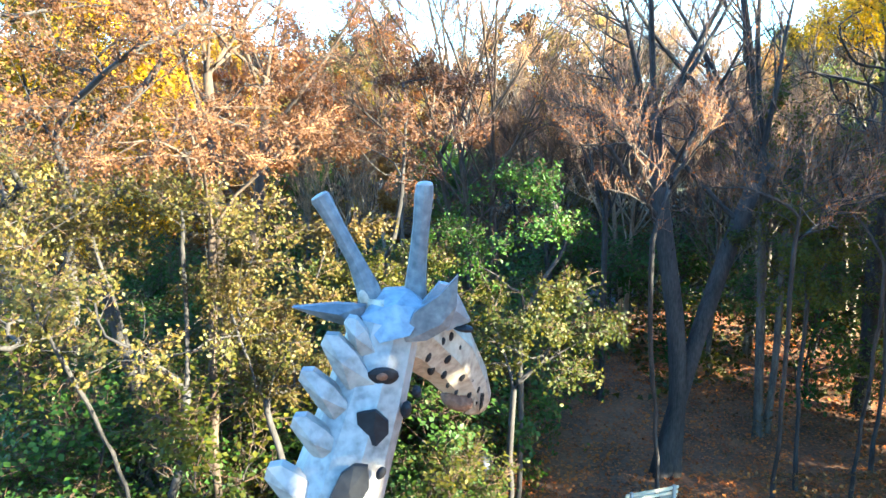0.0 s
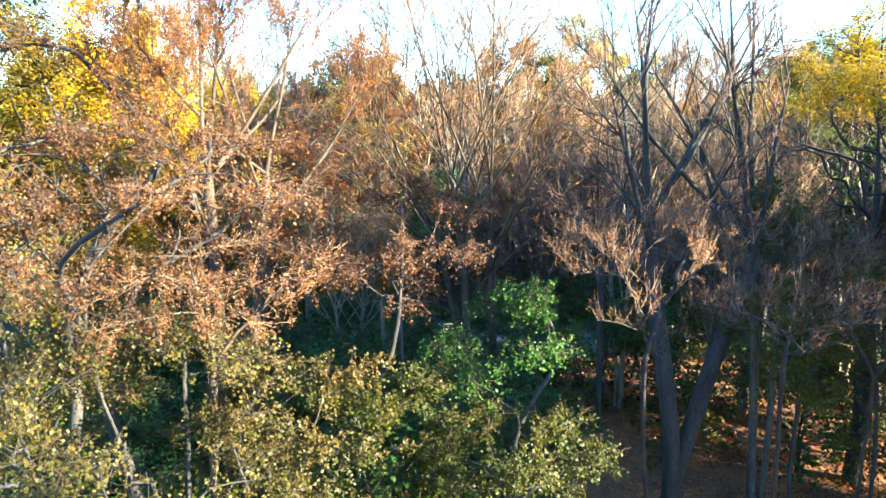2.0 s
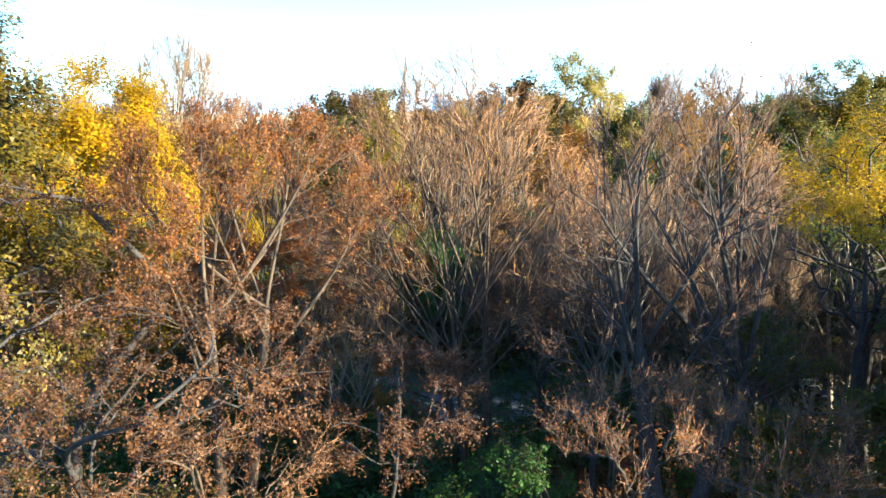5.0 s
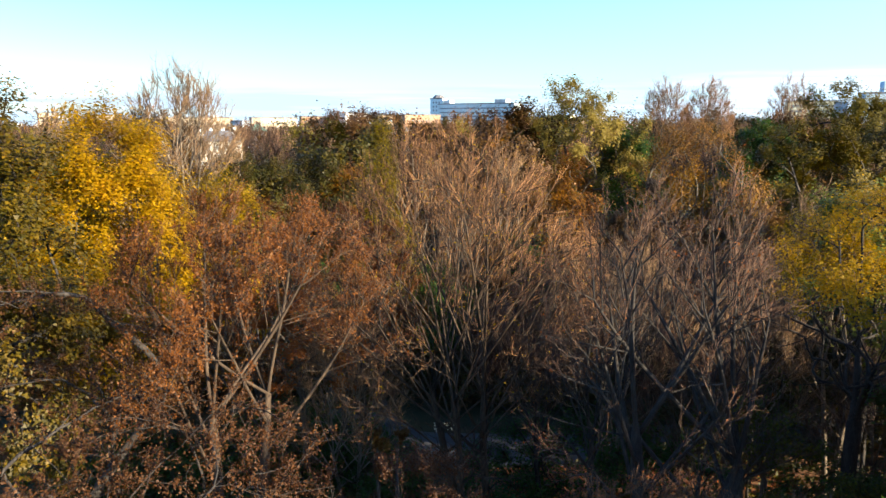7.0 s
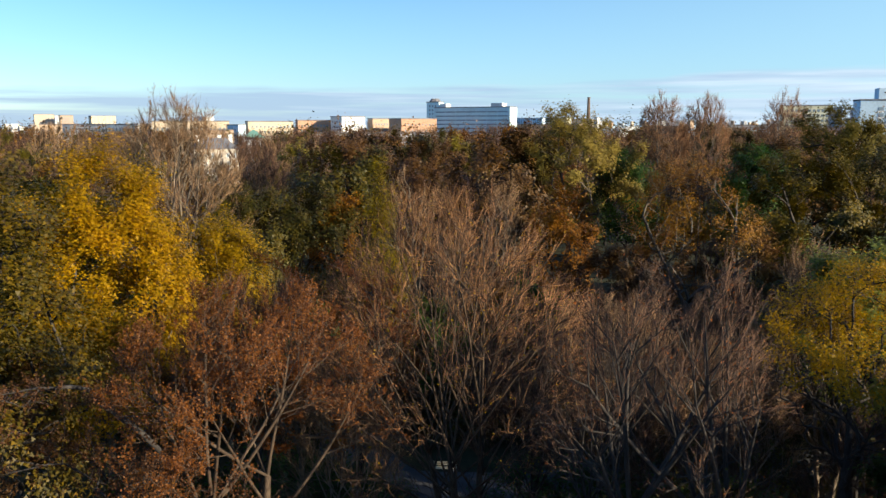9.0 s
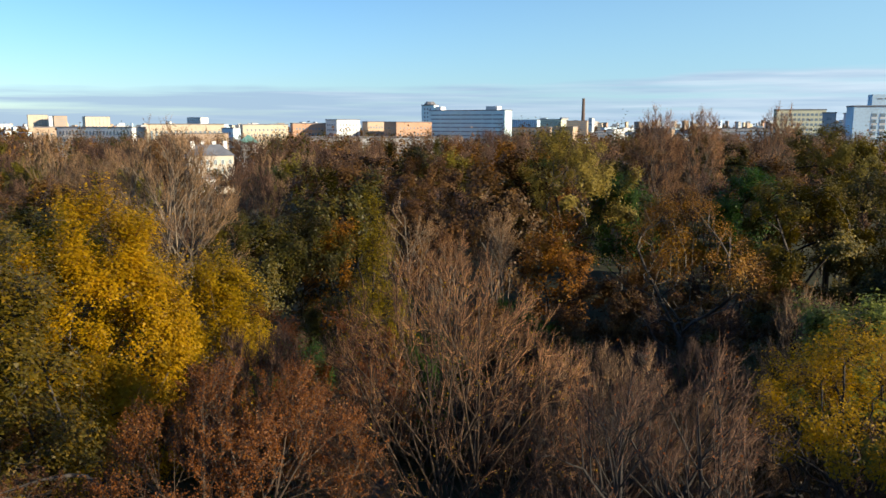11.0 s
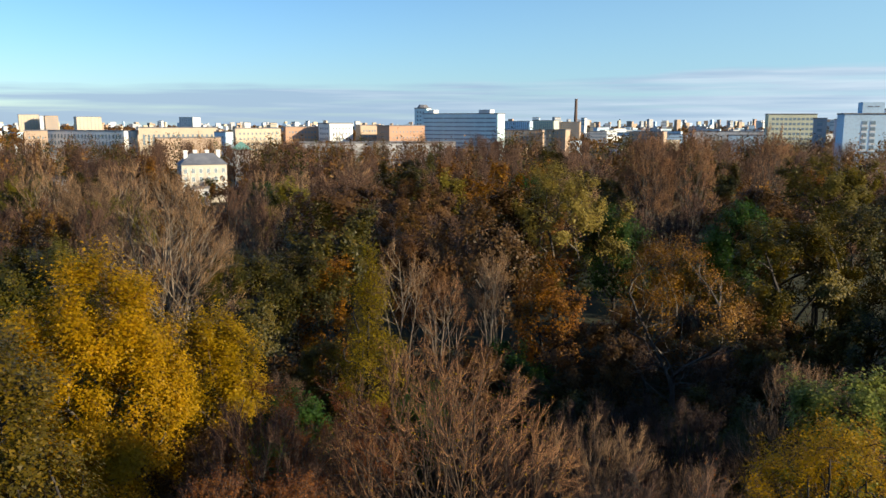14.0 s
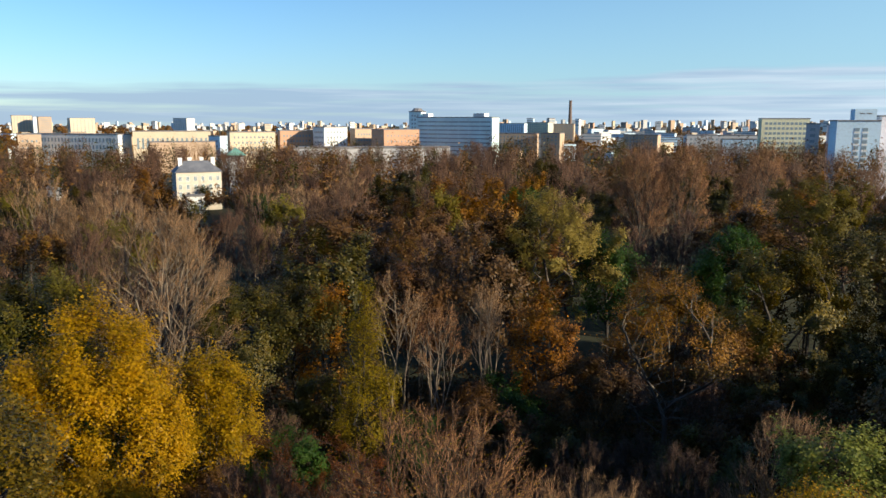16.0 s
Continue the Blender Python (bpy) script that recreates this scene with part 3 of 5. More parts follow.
carpet("undergrowth", "dense green undergrowth of nettles and low bushes", 42000, (-26, -1.8, 33, 56), 4.2, 0.24, "green", 3)
carpet("undergrowth", "lush green weeds and brambles under the maples", 24000, (-19, 0.5, 20, 36), 2.6, 0.17, "green", 9, -0.1)
carpet("undergrowth", "low yellowing weeds among the fallen leaves", 5000, (-3, 6, 18, 30), 1.6, 0.16, "lime", 4, 0.3)
# Dense dark scrub that keeps sunlit ground and path out of sight.
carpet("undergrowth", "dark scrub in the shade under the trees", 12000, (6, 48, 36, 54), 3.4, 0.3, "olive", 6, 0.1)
carpet("undergrowth", "dark scrub added to hide the sunlit path under the trees", 16000, (13, 52, 54, 68), 3.6, 0.3, "olive", 16, -0.3)
carpet("undergrowth", "thin brownish scrub at the edge of the clearing", 5000, (11, 24, 18, 34), 1.5, 0.16, "brown", 7, 0.2)

# Understory added so that the gaps of the wood read as deep shade.
carpet("undergrowth", "dark bramble and brown scrub added to darken the wood's floor", 60000, (-52, 60, 67, 118), 5.0, 0.42, "brown", 12, -0.2)
carpet("undergrowth", "dark olive scrub added to darken the gaps among the trunks", 26000, (-30, 40, 66, 88), 6.5, 0.38, "olive", 14, 0.05)

# ---- trees near the clearing ----
FINE = dict(twig_r=0.0085, shoots=3, wild=0.5, taper=0.56)
SPRAY = dict(form="round", rise=0.05, up=0.05, flat=0.3, twigs=2.2, twig_len=0.55, shoots=2, twig_r=0.007, wild=0.7, taper=0.66)
tree("maple", "dark-trunked maple with rust leaves in spreading layers", -7.4, 22.4, 11, height=17.4, radius=5.6, low=11.2, leaf="peach", leaves=12500, leaf_size=0.088,
     bark="dark", twig="russet", stems=2, fork=0.6, trunk_r=0.2, lean=(-0.8, -0.6), clumps=44, targets=560, **SPRAY)
tree("maple", "maple with a hanging spray of rusty pink leaves", -6.0, 25.0, 12, height=15.0, radius=3.0, low=11.2, lean=(4.4, -2.2), leaf="peach", leaves=9500, leaf_size=0.075,
     bark="dark", twig="russet", stems=1, fork=0.62, trunk_r=0.075, clumps=20, targets=260, **SPRAY)
tree("maple", "pink-leaved maple with pale crooked limbs", -6.2, 20.6, 121, height=13.8, radius=3.6, low=11.0, lean=(0.4, -1.0), leaf="peach", leaves=5500, leaf_size=0.078,
     bark="umber", twig="pink", stems=1, fork=0.74, trunk_r=0.12, clumps=18, targets=240, **SPRAY)
tree("maple", "tan-leaved maple at the edge of the clearing", -13.4, 25.6, 13, height=20.6, radius=5.2, low=10.0, leaf="peach", leaves=20000, leaf_size=0.088,
     bark="dark", twig="russet", stems=2, fork=0.5, trunk_r=0.22, clumps=46, targets=520, **SPRAY)
tree("ash_tree", "tall thin-leaved tree with a dome of fine rusty twigs", -7.1, 26.2, 14, height=22.8, radius=6.2, low=12.0, leaf="rust", leaves=34000, leaf_size=0.076,
     bark="umber", twig="russet", stems=2, fork=0.64, trunk_r=0.22, rise=0.6, up=0.6, limbs=18, kids=(9, 6), twigs=1.8, twig_len=0.75, lean=(-0.3, 2.6), band=(0.0, 0.95), **(FINE | dict(shoots=2, taper=0.66)))
tree("field_maple", "slim tree with golden-tan leaves behind a maple", -2.0, 33.4, 141, height=20.4, radius=3.6, low=11.5, leaf="tan", leaves=9000, leaf_size=0.10,
     bark="grey", twig="russet", stems=2, fork=0.5, trunk_r=0.14, rise=0.6, up=0.5, limbs=14, kids=(7, 5), twigs=1.2, twig_len=0.8, **FINE)
tree("hazel", "small tree with yellow-green leaves on drooping branches", -7.2, 17.8, 15, height=12.2, radius=4.2, low=7.0, leaf="hazel", leaves=11000, leaf_size=0.10,
     bark="dark", twig="brown", stems=3, fork=0.35, trunk_r=0.12, clumps=30, targets=420, **SPRAY)
tree("hazel", "small tree with tan and yellow leaves in layers", -11.5, 18.6, 16, height=12.4, radius=4.2, low=7.0, leaf="hazel", leaves=10000, leaf_size=0.095,
     bark="dark", twig="brown", stems=2, fork=0.35, trunk_r=0.12, clumps=26, targets=380, **SPRAY)
tree("hazel", "small tree with bright lime and yellow leaves", -3.6, 19.4, 17, height=11.0, radius=2.6, low=6.2, leaf="hazel", leaves=11000, leaf_size=0.10,
     bark="dark", twig="brown", stems=2, fork=0.35, trunk_r=0.09, clumps=16, targets=240, **SPRAY)
tree("hazel", "young hazel with lime leaves before taller maples", -1.6, 21.2, 171, height=10.2, radius=2.3, low=5.0, leaf="lime", leaves=9000, leaf_size=0.10,
     bark="dark", twig="brown", stems=3, fork=0.35, trunk_r=0.07, clumps=16, targets=220, **SPRAY)
tree("young_maple", "young maple with green and yellow leaves in tiers", 1.9, 20.2, 18, height=9.8, radius=2.3, low=6.0, leaf="lime", leaves=6000, leaf_size=0.105,
     bark="dark", twig="brown", stems=1, fork=0.6, trunk_r=0.09, clumps=12, targets=190, **SPRAY)
tree("young_maple", "young maple with fresh green leaves in tiers", 2.2, 22.6, 19, height=11.6, radius=2.5, low=8.2, leaf="green", leaves=5000, leaf_size=0.105,
     bark="dark", twig="brown", stems=1, fork=0.6, trunk_r=0.09, clumps=11, targets=180, **SPRAY)
tree("young_maple", "young maple in green leaf under bare oaks", 13.0, 27.4, 191, height=11.6, radius=2.7, low=6.0, leaf="lime", leaves=8000, leaf_size=0.11,
     bark="dark", twig="brown", stems=1, fork=0.55, trunk_r=0.08, clumps=16, targets=200, **SPRAY)
tree("young_maple", "young maple with yellowing green leaves under bare oaks", 16.4, 28.6, 192, height=11.8, radius=2.8, low=6.4, leaf="lime", leaves=8000, leaf_size=0.11,
     bark="dark", twig="brown", stems=1, fork=0.55, trunk_r=0.08, clumps=16, targets=200, **SPRAY)
tree("hornbeam", "large bare hornbeam with a broad dome of pinkish twigs", 2.0, 38.4, 20, height=25.4, radius=7.6, low=7.0, lean=(-0.9, 0.4), leaf="yellow", leaves=1800, leaf_size=0.10, band=(0.2, 0.95),
     bark="umber", twig="pink", stems=3, fork=0.44, trunk_r=0.2, rise=0.3, up=0.3, limbs=40, kids=(8, 4), twigs=1.15, twig_len=1.2, sides=4, **(FINE | dict(twig_r=0.0145, wild=0.36, taper=0.49, shoots=2)))
nest_oak = tree("oak", "dark oak forking into two trunks, with bare pinkish twigs", 8.6, 28.6, 21, height=23.6, radius=5.2, low=8.5, leaf="rust", leaves=700, leaf_size=0.10,
     bark="dark", twig="russet", stems=2, fork=0.5, trunk_r=0.36, rise=0.5, up=0.5, limbs=24, kids=(7, 4), twigs=1.0, twig_len=1.2, sides=5, crotches=((-0.6, 0.2, 13.0), (3.4, 0.8, 11.5)), **(FINE | dict(twig_r=0.013, wild=0.32, taper=0.58, shoots=2)))
tree("sapling", "bare sapling with upright pinkish shoots", 7.4, 25.4, 22, height=14.4, radius=2.6, low=10.0, lean=(-1.5, -3.2), leaf="rust", leaves=1400, leaf_size=0.08, clumps=18,
     bark="dark", twig="sapling", form="vase", stems=1, fork=0.66, trunk_r=0.08, rise=0.3, up=1.1, targets=190, twigs=2.4, twig_len=0.75, twig_r=0.009, shoots=2, wild=0.6)
tree("sapling", "bare sapling with upright brown shoots and few leaves", 11.4, 25.6, 23, height=13.8, radius=3.0, low=9.6, lean=(-1.2, -3.0), leaf="rust", leaves=1000, leaf_size=0.08, clumps=18,
     bark="dark", twig="sapling", form="vase", stems=1, fork=0.64, trunk_r=0.075, rise=0.3, up=1.1, targets=190, twigs=2.4, twig_len=0.75, twig_r=0.009, shoots=2, wild=0.6)
tree("sapling", "slim bare sapling with sparse reddish shoots", 14.6, 26.6, 24, height=13.2, radius=2.4, low=9.4, lean=(-0.8, -2.4), leaf="rust", leaves=700, leaf_size=0.08, clumps=14,
     bark="dark", twig="sapling", form="vase", stems=1, fork=0.64, trunk_r=0.065, rise=0.3, up=1.1, targets=150, twigs=2.2, twig_len=0.7, twig_r=0.009, shoots=2, wild=0.6)
tree("lime_tree", "bare-topped lime tree with brown twigs", 13.8, 32.6, 24, height=20.6, radius=4.6, low=9.5, leaf="lime", leaves=2600, leaf_size=0.12, band=(0.1, 0.7),
     bark="grey", twig="russet", stems=2, fork=0.45, trunk_r=0.2, rise=0.8, up=0.8, limbs=16, kids=(8, 5), twigs=1.2, twig_len=1.0, sides=4, **(FINE | dict(wild=0.36)))
tree("lime_tree", "lime tree with golden leaves remaining in its crown", 19.6, 35.4, 25, height=21.8, radius=4.4, low=11.5, leaf="citron", leaves=20000, leaf_size=0.12, band=(0.5, 1),
     bark="dark", twig="brown", form="round", stems=1, fork=0.5, trunk_r=0.36, rise=0.5, up=0.4, clumps=70, targets=460, twigs=2, puff=0.2, taper=0.62)
tree("lime_tree", "lime tree still in fresh green leaf", 25.6, 44.2, 26, height=21.4, radius=4.4, low=11.0, leaf="fresh", leaves=18000, leaf_size=0.19,
     bark="dark", twig="brown", form="round", fork=0.5, trunk_r=0.28, rise=0.5, clumps=50, targets=340, twigs=1.5, puff=0.25)
tree("oak", "dense oak with olive-brown leaves", -23.4, 38.4, 27, height=26.2, radius=6.0, low=6.0, leaf="oakmix", leaves=60000, leaf_size=0.19,
     bark="dark", twig="brown", form="round", fork=0.4, trunk_r=0.4, rise=0.4, clumps=140, targets=600, twigs=2, puff=0.4)
tree("bare_tree", "slender dark trunk standing in the leaf litter", 7.6, 36.6, 28, height=19.0, radius=3.4, low=8.0, bark="dark", twig="dark", fork=0.5,
     trunk_r=0.15, rise=0.9, limbs=14, kids=(8, 5), twigs=1.5, leaf="brown", leaves=500, **FINE)
tree("bare_tree", "bare grey-brown tree with a flat twiggy crown", 20.6, 49.2, 29, height=20.6, radius=4.6, low=11.0, bark="grey", twig="brown", fork=0.45,
     trunk_r=0.2, rise=0.5, up=0.5, limbs=20, kids=(10, 6), twigs=2.2, sides=3, **(FINE | dict(twig_r=0.011)))
tree("maple", "rust-brown maple with a broad thin crown", -7.2, 46.0, 291, height=20.2, radius=6.2, low=9.0, leaf="rust", leaves=38000, leaf_size=0.13,
     bark="grey", twig="russet", form="round", stems=2, fork=0.45, trunk_r=0.18, rise=0.4, up=0.3, clumps=40, targets=360, twigs=2.0, twig_len=0.8, puff=0.12, twig_r=0.01, shoots=2)

# shrubs under the trees
BUSH = [tree_meshes(300 + i, height=h, radius=r, low=0.4, leaf=lf, leaves=nl, leaf_size=0.15, bark="dark", twig="brown", form="round", stems=3, fork=0.25,
                    targets=150, clumps=26, rise=0.1, up=0.2, twigs=2, trunk_r=0.05, sides=3, puff=0.12)
        for i, (h, r, lf, nl) in enumerate(((4.6, 2.4, "green", 3600), (5.6, 2.2, "lime", 3000), (3.4, 2.0, "green", 2600)))]
bush_rng = random.Random(31)


def shrub(x, y, which, size, label):
    top = new("shrub")
    top.location, top.rotation_euler, top.scale = (x, y, -0.2), (0, 0, bush_rng.uniform(0, 6.28)), (size, size, size)
    tagged(top, label, "shrub", "shrubs of the clearing")
    dress(top, BUSH[which])


for x, y, which, size in ((-5.4, 15.6, 0, 0.9), (-8.2, 16.6, 0, 1.0), (-3.0, 16.8, 0, 0.85), (-10.6, 18.6, 0, 1.0), (-12.8, 17.6, 2, 1.1), (-8.6, 24.5, 0, 1.1), (-4.9, 25.0, 0, 1.0), (-6.6, 22.4, 2, 1.0), (-2.6, 24.0, 2, 1.1), (-0.6, 26.5, 1, 0.9), (-10.8, 27.6, 0, 1.2), (-3.6, 28.4, 0, 1.2),
                          (-7.4, 29.6, 1, 1.1), (-13.5, 25.0, 2, 1.2), (-13.0, 30.8, 0, 1.3), (0.2, 22.0, 2, 0.8), (-1.0, 30.6, 0, 1.1), (-16.5, 28.0, 1, 1.2), (-5.4, 33.0, 0, 1.3), (-9.0, 38.0, 0, 1.3), (-3.0, 39.0, 0, 1.3), (-14.0, 41.0, 0, 1.4), (-6.5, 46.0, 0, 1.4), (-5.0, 47.0, 0, 1.2), (-12.0, 50.0, 0, 1.4), (-19.0, 47.0, 0, 1.4), (-6.0, 52.5, 2, 1.4), (-9.5, 53.0, 2, 1.4)):
    shrub(x, y, which, size, ("leafy green shrub under autumn trees", "yellowing shrub under autumn trees", "low green shrub under autumn trees")[which])
for x, y, which, size in ((-1.6, 22.6, 0, 1.25), (-4.4, 22.0, 1, 1.2), (0.4, 25.2, 0, 1.3), (-2.4, 27.4, 0, 1.35), (1.8, 27.6, 1, 1.1), (0.2, 29.6, 0, 1.4), (3.0, 31.8, 0, 1.3), (-2.6, 32.4, 0, 1.5), (0.6, 35.0, 0, 1.4), (3.8, 37.0, 0, 1.3), (-5.6, 36.6, 0, 1.5), (-0.8, 39.6, 0, 1.4), (3.6, 44.6, 0, 1.3), (-2.6, 44.0, 0, 1.3), (-6.0, 19.6, 1, 1.15), (0.2, 18.6, 1, 0.85), (-9.6, 21.0, 0, 1.3), (-12.6, 22.0, 1, 1.3)):
    shrub(x, y, which, size, ("lush green shrub in the middle of the clearing", "yellow-green shrub in the middle of the clearing")[which])
# unseen shrubs added to stop sun slipping in under the shading crowns
for x, y, which, size in ((24.2, 23.6, 0, 1.3), (24.6, 26.8, 0, 1.3), (23.4, 17.6, 0, 1.3)):
    shrub(x, y, which, size, "unseen tall dark green shrub added to block low sun")
for x, y, which, size in ((6.6, 51.5, 0, 1.1), (-3.8, 50.0, 0, 1.1), (17.6, 37.0, 0, 1.5), (13.0, 44.0, 0, 1.6), (20.5, 31.5, 1, 1.2), (9.0, 47.0, 0, 1.5), (22.0, 40.0, 0, 1.5)):
    shrub(x, y, which, size, ("green shrub in the shade of bare trees", "yellow-green shrub in the shade of bare trees")[which])

# ---- the park beyond ----
MID = dict(targets=300, twigs=1.2, sides=3, twig_r=0.018, twig_len=1.1, puff=0.4)
BARE = dict(limbs=26, kids=(9, 5), twigs=1.6, sides=3, twig_r=0.018, twig_len=1.5, up=0.7, rise=0.6, stems=2, fork=0.4, wild=0.4, shoots=2, taper=0.5)
tree("poplar", "golden-yellow poplar in full leaf", -24.8, 58.0, 31, height=26.6, radius=7.4, low=2, leaf="yellow", leaves=105000, leaf_size=0.19, bark="grey", twig="brown", trunk_r=0.35, clumps=0, rise=0.7, **(MID | dict(targets=620, puff=0.5)))
tree("poplar", "smaller golden poplar beside a taller one", -17.6, 65.5, 32, height=20.2, radius=3.8, low=3, leaf="yellow", leaves=32000, leaf_size=0.19, bark="pale", twig="brown", trunk_r=0.2, clumps=120, rise=0.7, **MID)
tree("larch", "green-yellow cone-shaped larch beside bare birches", -5.2, 73.4, 33, height=25.4, radius=4.0, low=2.0, leaf="larch", leaves=26000, leaf_size=0.17, bark="dark", twig="brown", form="cone", trunk_r=0.2, fork=0.8, rise=0.0, up=0.0, **MID)
tree("birch", "pale bare birch beside a larch", -2.4, 84.0, 34, height=23.6, radius=3.6, low=9, leaf="tan", leaves=300, bark="pale", twig="pale", trunk_r=0.2, **(BARE | dict(limbs=14, kids=(6, 4), twigs=1.0, rise=0.5)))
tree("birch", "pale bare birch with crooked limbs", 2.0, 83.6, 35, height=20.4, radius=3.4, low=7, leaf="tan", leaves=200, bark="pale", twig="pink", trunk_r=0.2, **(BARE | dict(limbs=14, kids=(6, 4), twigs=1.0, rise=0.5)))
tree("birch", "slim pale bare birch in the wood", 7.8, 86.4, 36, height=22.8, radius=2.4, low=8, leaf="tan", leaves=200, bark="pale", twig="pale", trunk_r=0.18, **(BARE | dict(limbs=14, kids=(6, 4), twigs=1.0, rise=0.5)))
tree("maple", "small glowing orange maple among bare trees", 13.9, 88.6, 37, height=21.0, radius=3.6, low=7, leaf="orange", leaves=10500, leaf_size=0.25, trunk_r=0.2, clumps=36, **MID)
tree("beech", "broad beech with brown and orange leaves", 24.8, 75.4, 38, height=24.6, radius=7.0, low=9, leaf="orange", leaves=13000, leaf_size=0.17, bark="grey", twig="russet", trunk_r=0.35, clumps=100, band=(0.5, 1.0), **MID)
tree("oak", "round dark oak with olive leaves", 43.4, 90.4, 39, height=24.6, radius=8.0, low=9, leaf="oakmix", leaves=36000, leaf_size=0.25, trunk_r=0.4, clumps=110, **MID)
tree("willow", "tall willow with pale olive leaves", 18.4, 105.8, 40, height=30.0, radius=7.2, low=13, leaf="willow", leaves=30000, leaf_size=0.25, bark="grey", trunk_r=0.4, clumps=100, **MID)
tree("lime_tree", "lime tree still in green leaf", 27.0, 109.0, 41, height=23.6, radius=5.0, low=11, leaf="green", leaves=13500, leaf_size=0.27, trunk_r=0.3, clumps=50, **MID)
tree("lime_tree", "green lime tree with yellowing top", 43.8, 107.2, 42, height=24.6, radius=4.8, low=13, leaf="green", leaves=16500, leaf_size=0.27, trunk_r=0.3, clumps=60, **MID)
tree("oak", "oak with dull olive leaves", 59.4, 104.0, 43, height=24.6, radius=8.0, low=11, leaf="olive", leaves=19500, leaf_size=0.27, trunk_r=0.3, clumps=70, **MID)
tree("lime_tree", "tall lime tree with yellow-green crown", 62.5, 121.0, 44, height=30.5, radius=8.4, low=14, leaf="paleolive", leaves=25500, leaf_size=0.29, trunk_r=0.35, clumps=90, **MID)
tree("alder", "dark green alder with a rounded crown", -21.0, 89.0, 45, height=21.2, radius=6.2, low=9, leaf="olive", leaves=28500, leaf_size=0.20, trunk_r=0.3, clumps=80, **MID)
tree("alder", "green alder beside an orange maple", -15.2, 92.8, 46, height=20.2, radius=5.2, low=9, leaf="olive", leaves=15000, leaf_size=0.22, trunk_r=0.25, clumps=60, **MID)
tree("maple", "low orange maple among green trees", -11.4, 94.6, 47, height=19.0, radius=3.4, low=6, leaf="orange", leaves=7500, leaf_size=0.25, trunk_r=0.2, clumps=24, **MID)
tree("poplar", "big pale bare poplar with ascending limbs", -27.4, 84.6, 48, height=31.6, radius=7.6, low=7, leaf="tan", leaves=500, bark="pale", twig="pale", trunk_r=0.42, **(BARE | dict(limbs=32, kids=(9, 5), twigs=1.1, twig_r=0.022, rise=0.6, taper=0.42)))
tree("oak", "oak in dark mixed autumn colours", -45.0, 87.4, 49, height=21.2, radius=6.4, low=9, leaf="olive", leaves=18000, leaf_size=0.25, trunk_r=0.3, clumps=60, **MID)
tree("bare_tree", "bare pinkish-brown tree over the wood", -56.0, 134.0, 50, height=27.0, radius=7.0, low=6, leaf="tan", leaves=900, bark="pale", twig="pale", trunk_r=0.3, **BARE)
tree("beech", "rust-brown beech in full dry leaf", -12.6, 117.8, 51, height=26.8, radius=8.2, low=12, leaf="brown", leaves=25500, leaf_size=0.29, trunk_r=0.35, clumps=90, **MID)
tree("beech", "rust-brown beech with thinning crown", -1.0, 151.0, 52, height=24.6, radius=8.0, low=11, leaf="brown", leaves=18000, leaf_size=0.30, trunk_r=0.3, clumps=70, **MID)
tree("poplar", "tall bare poplar rising over the wood", 49.0, 171.0, 53, height=35.0, radius=6.0, low=8, bark="grey", twig="pink", trunk_r=0.3, **BARE)
tree("poplar", "tall bare poplar rising over the wood", 58.5, 172.0, 54, height=35.5, radius=6.0, low=8, bark="grey", twig="pink", trunk_r=0.3, **BARE)
tree("poplar", "tall bare poplar rising over the wood", 77.0, 174.0, 55, height=35.0, radius=6.5, low=8, bark="grey", twig="pink", trunk_r=0.3, **BARE)

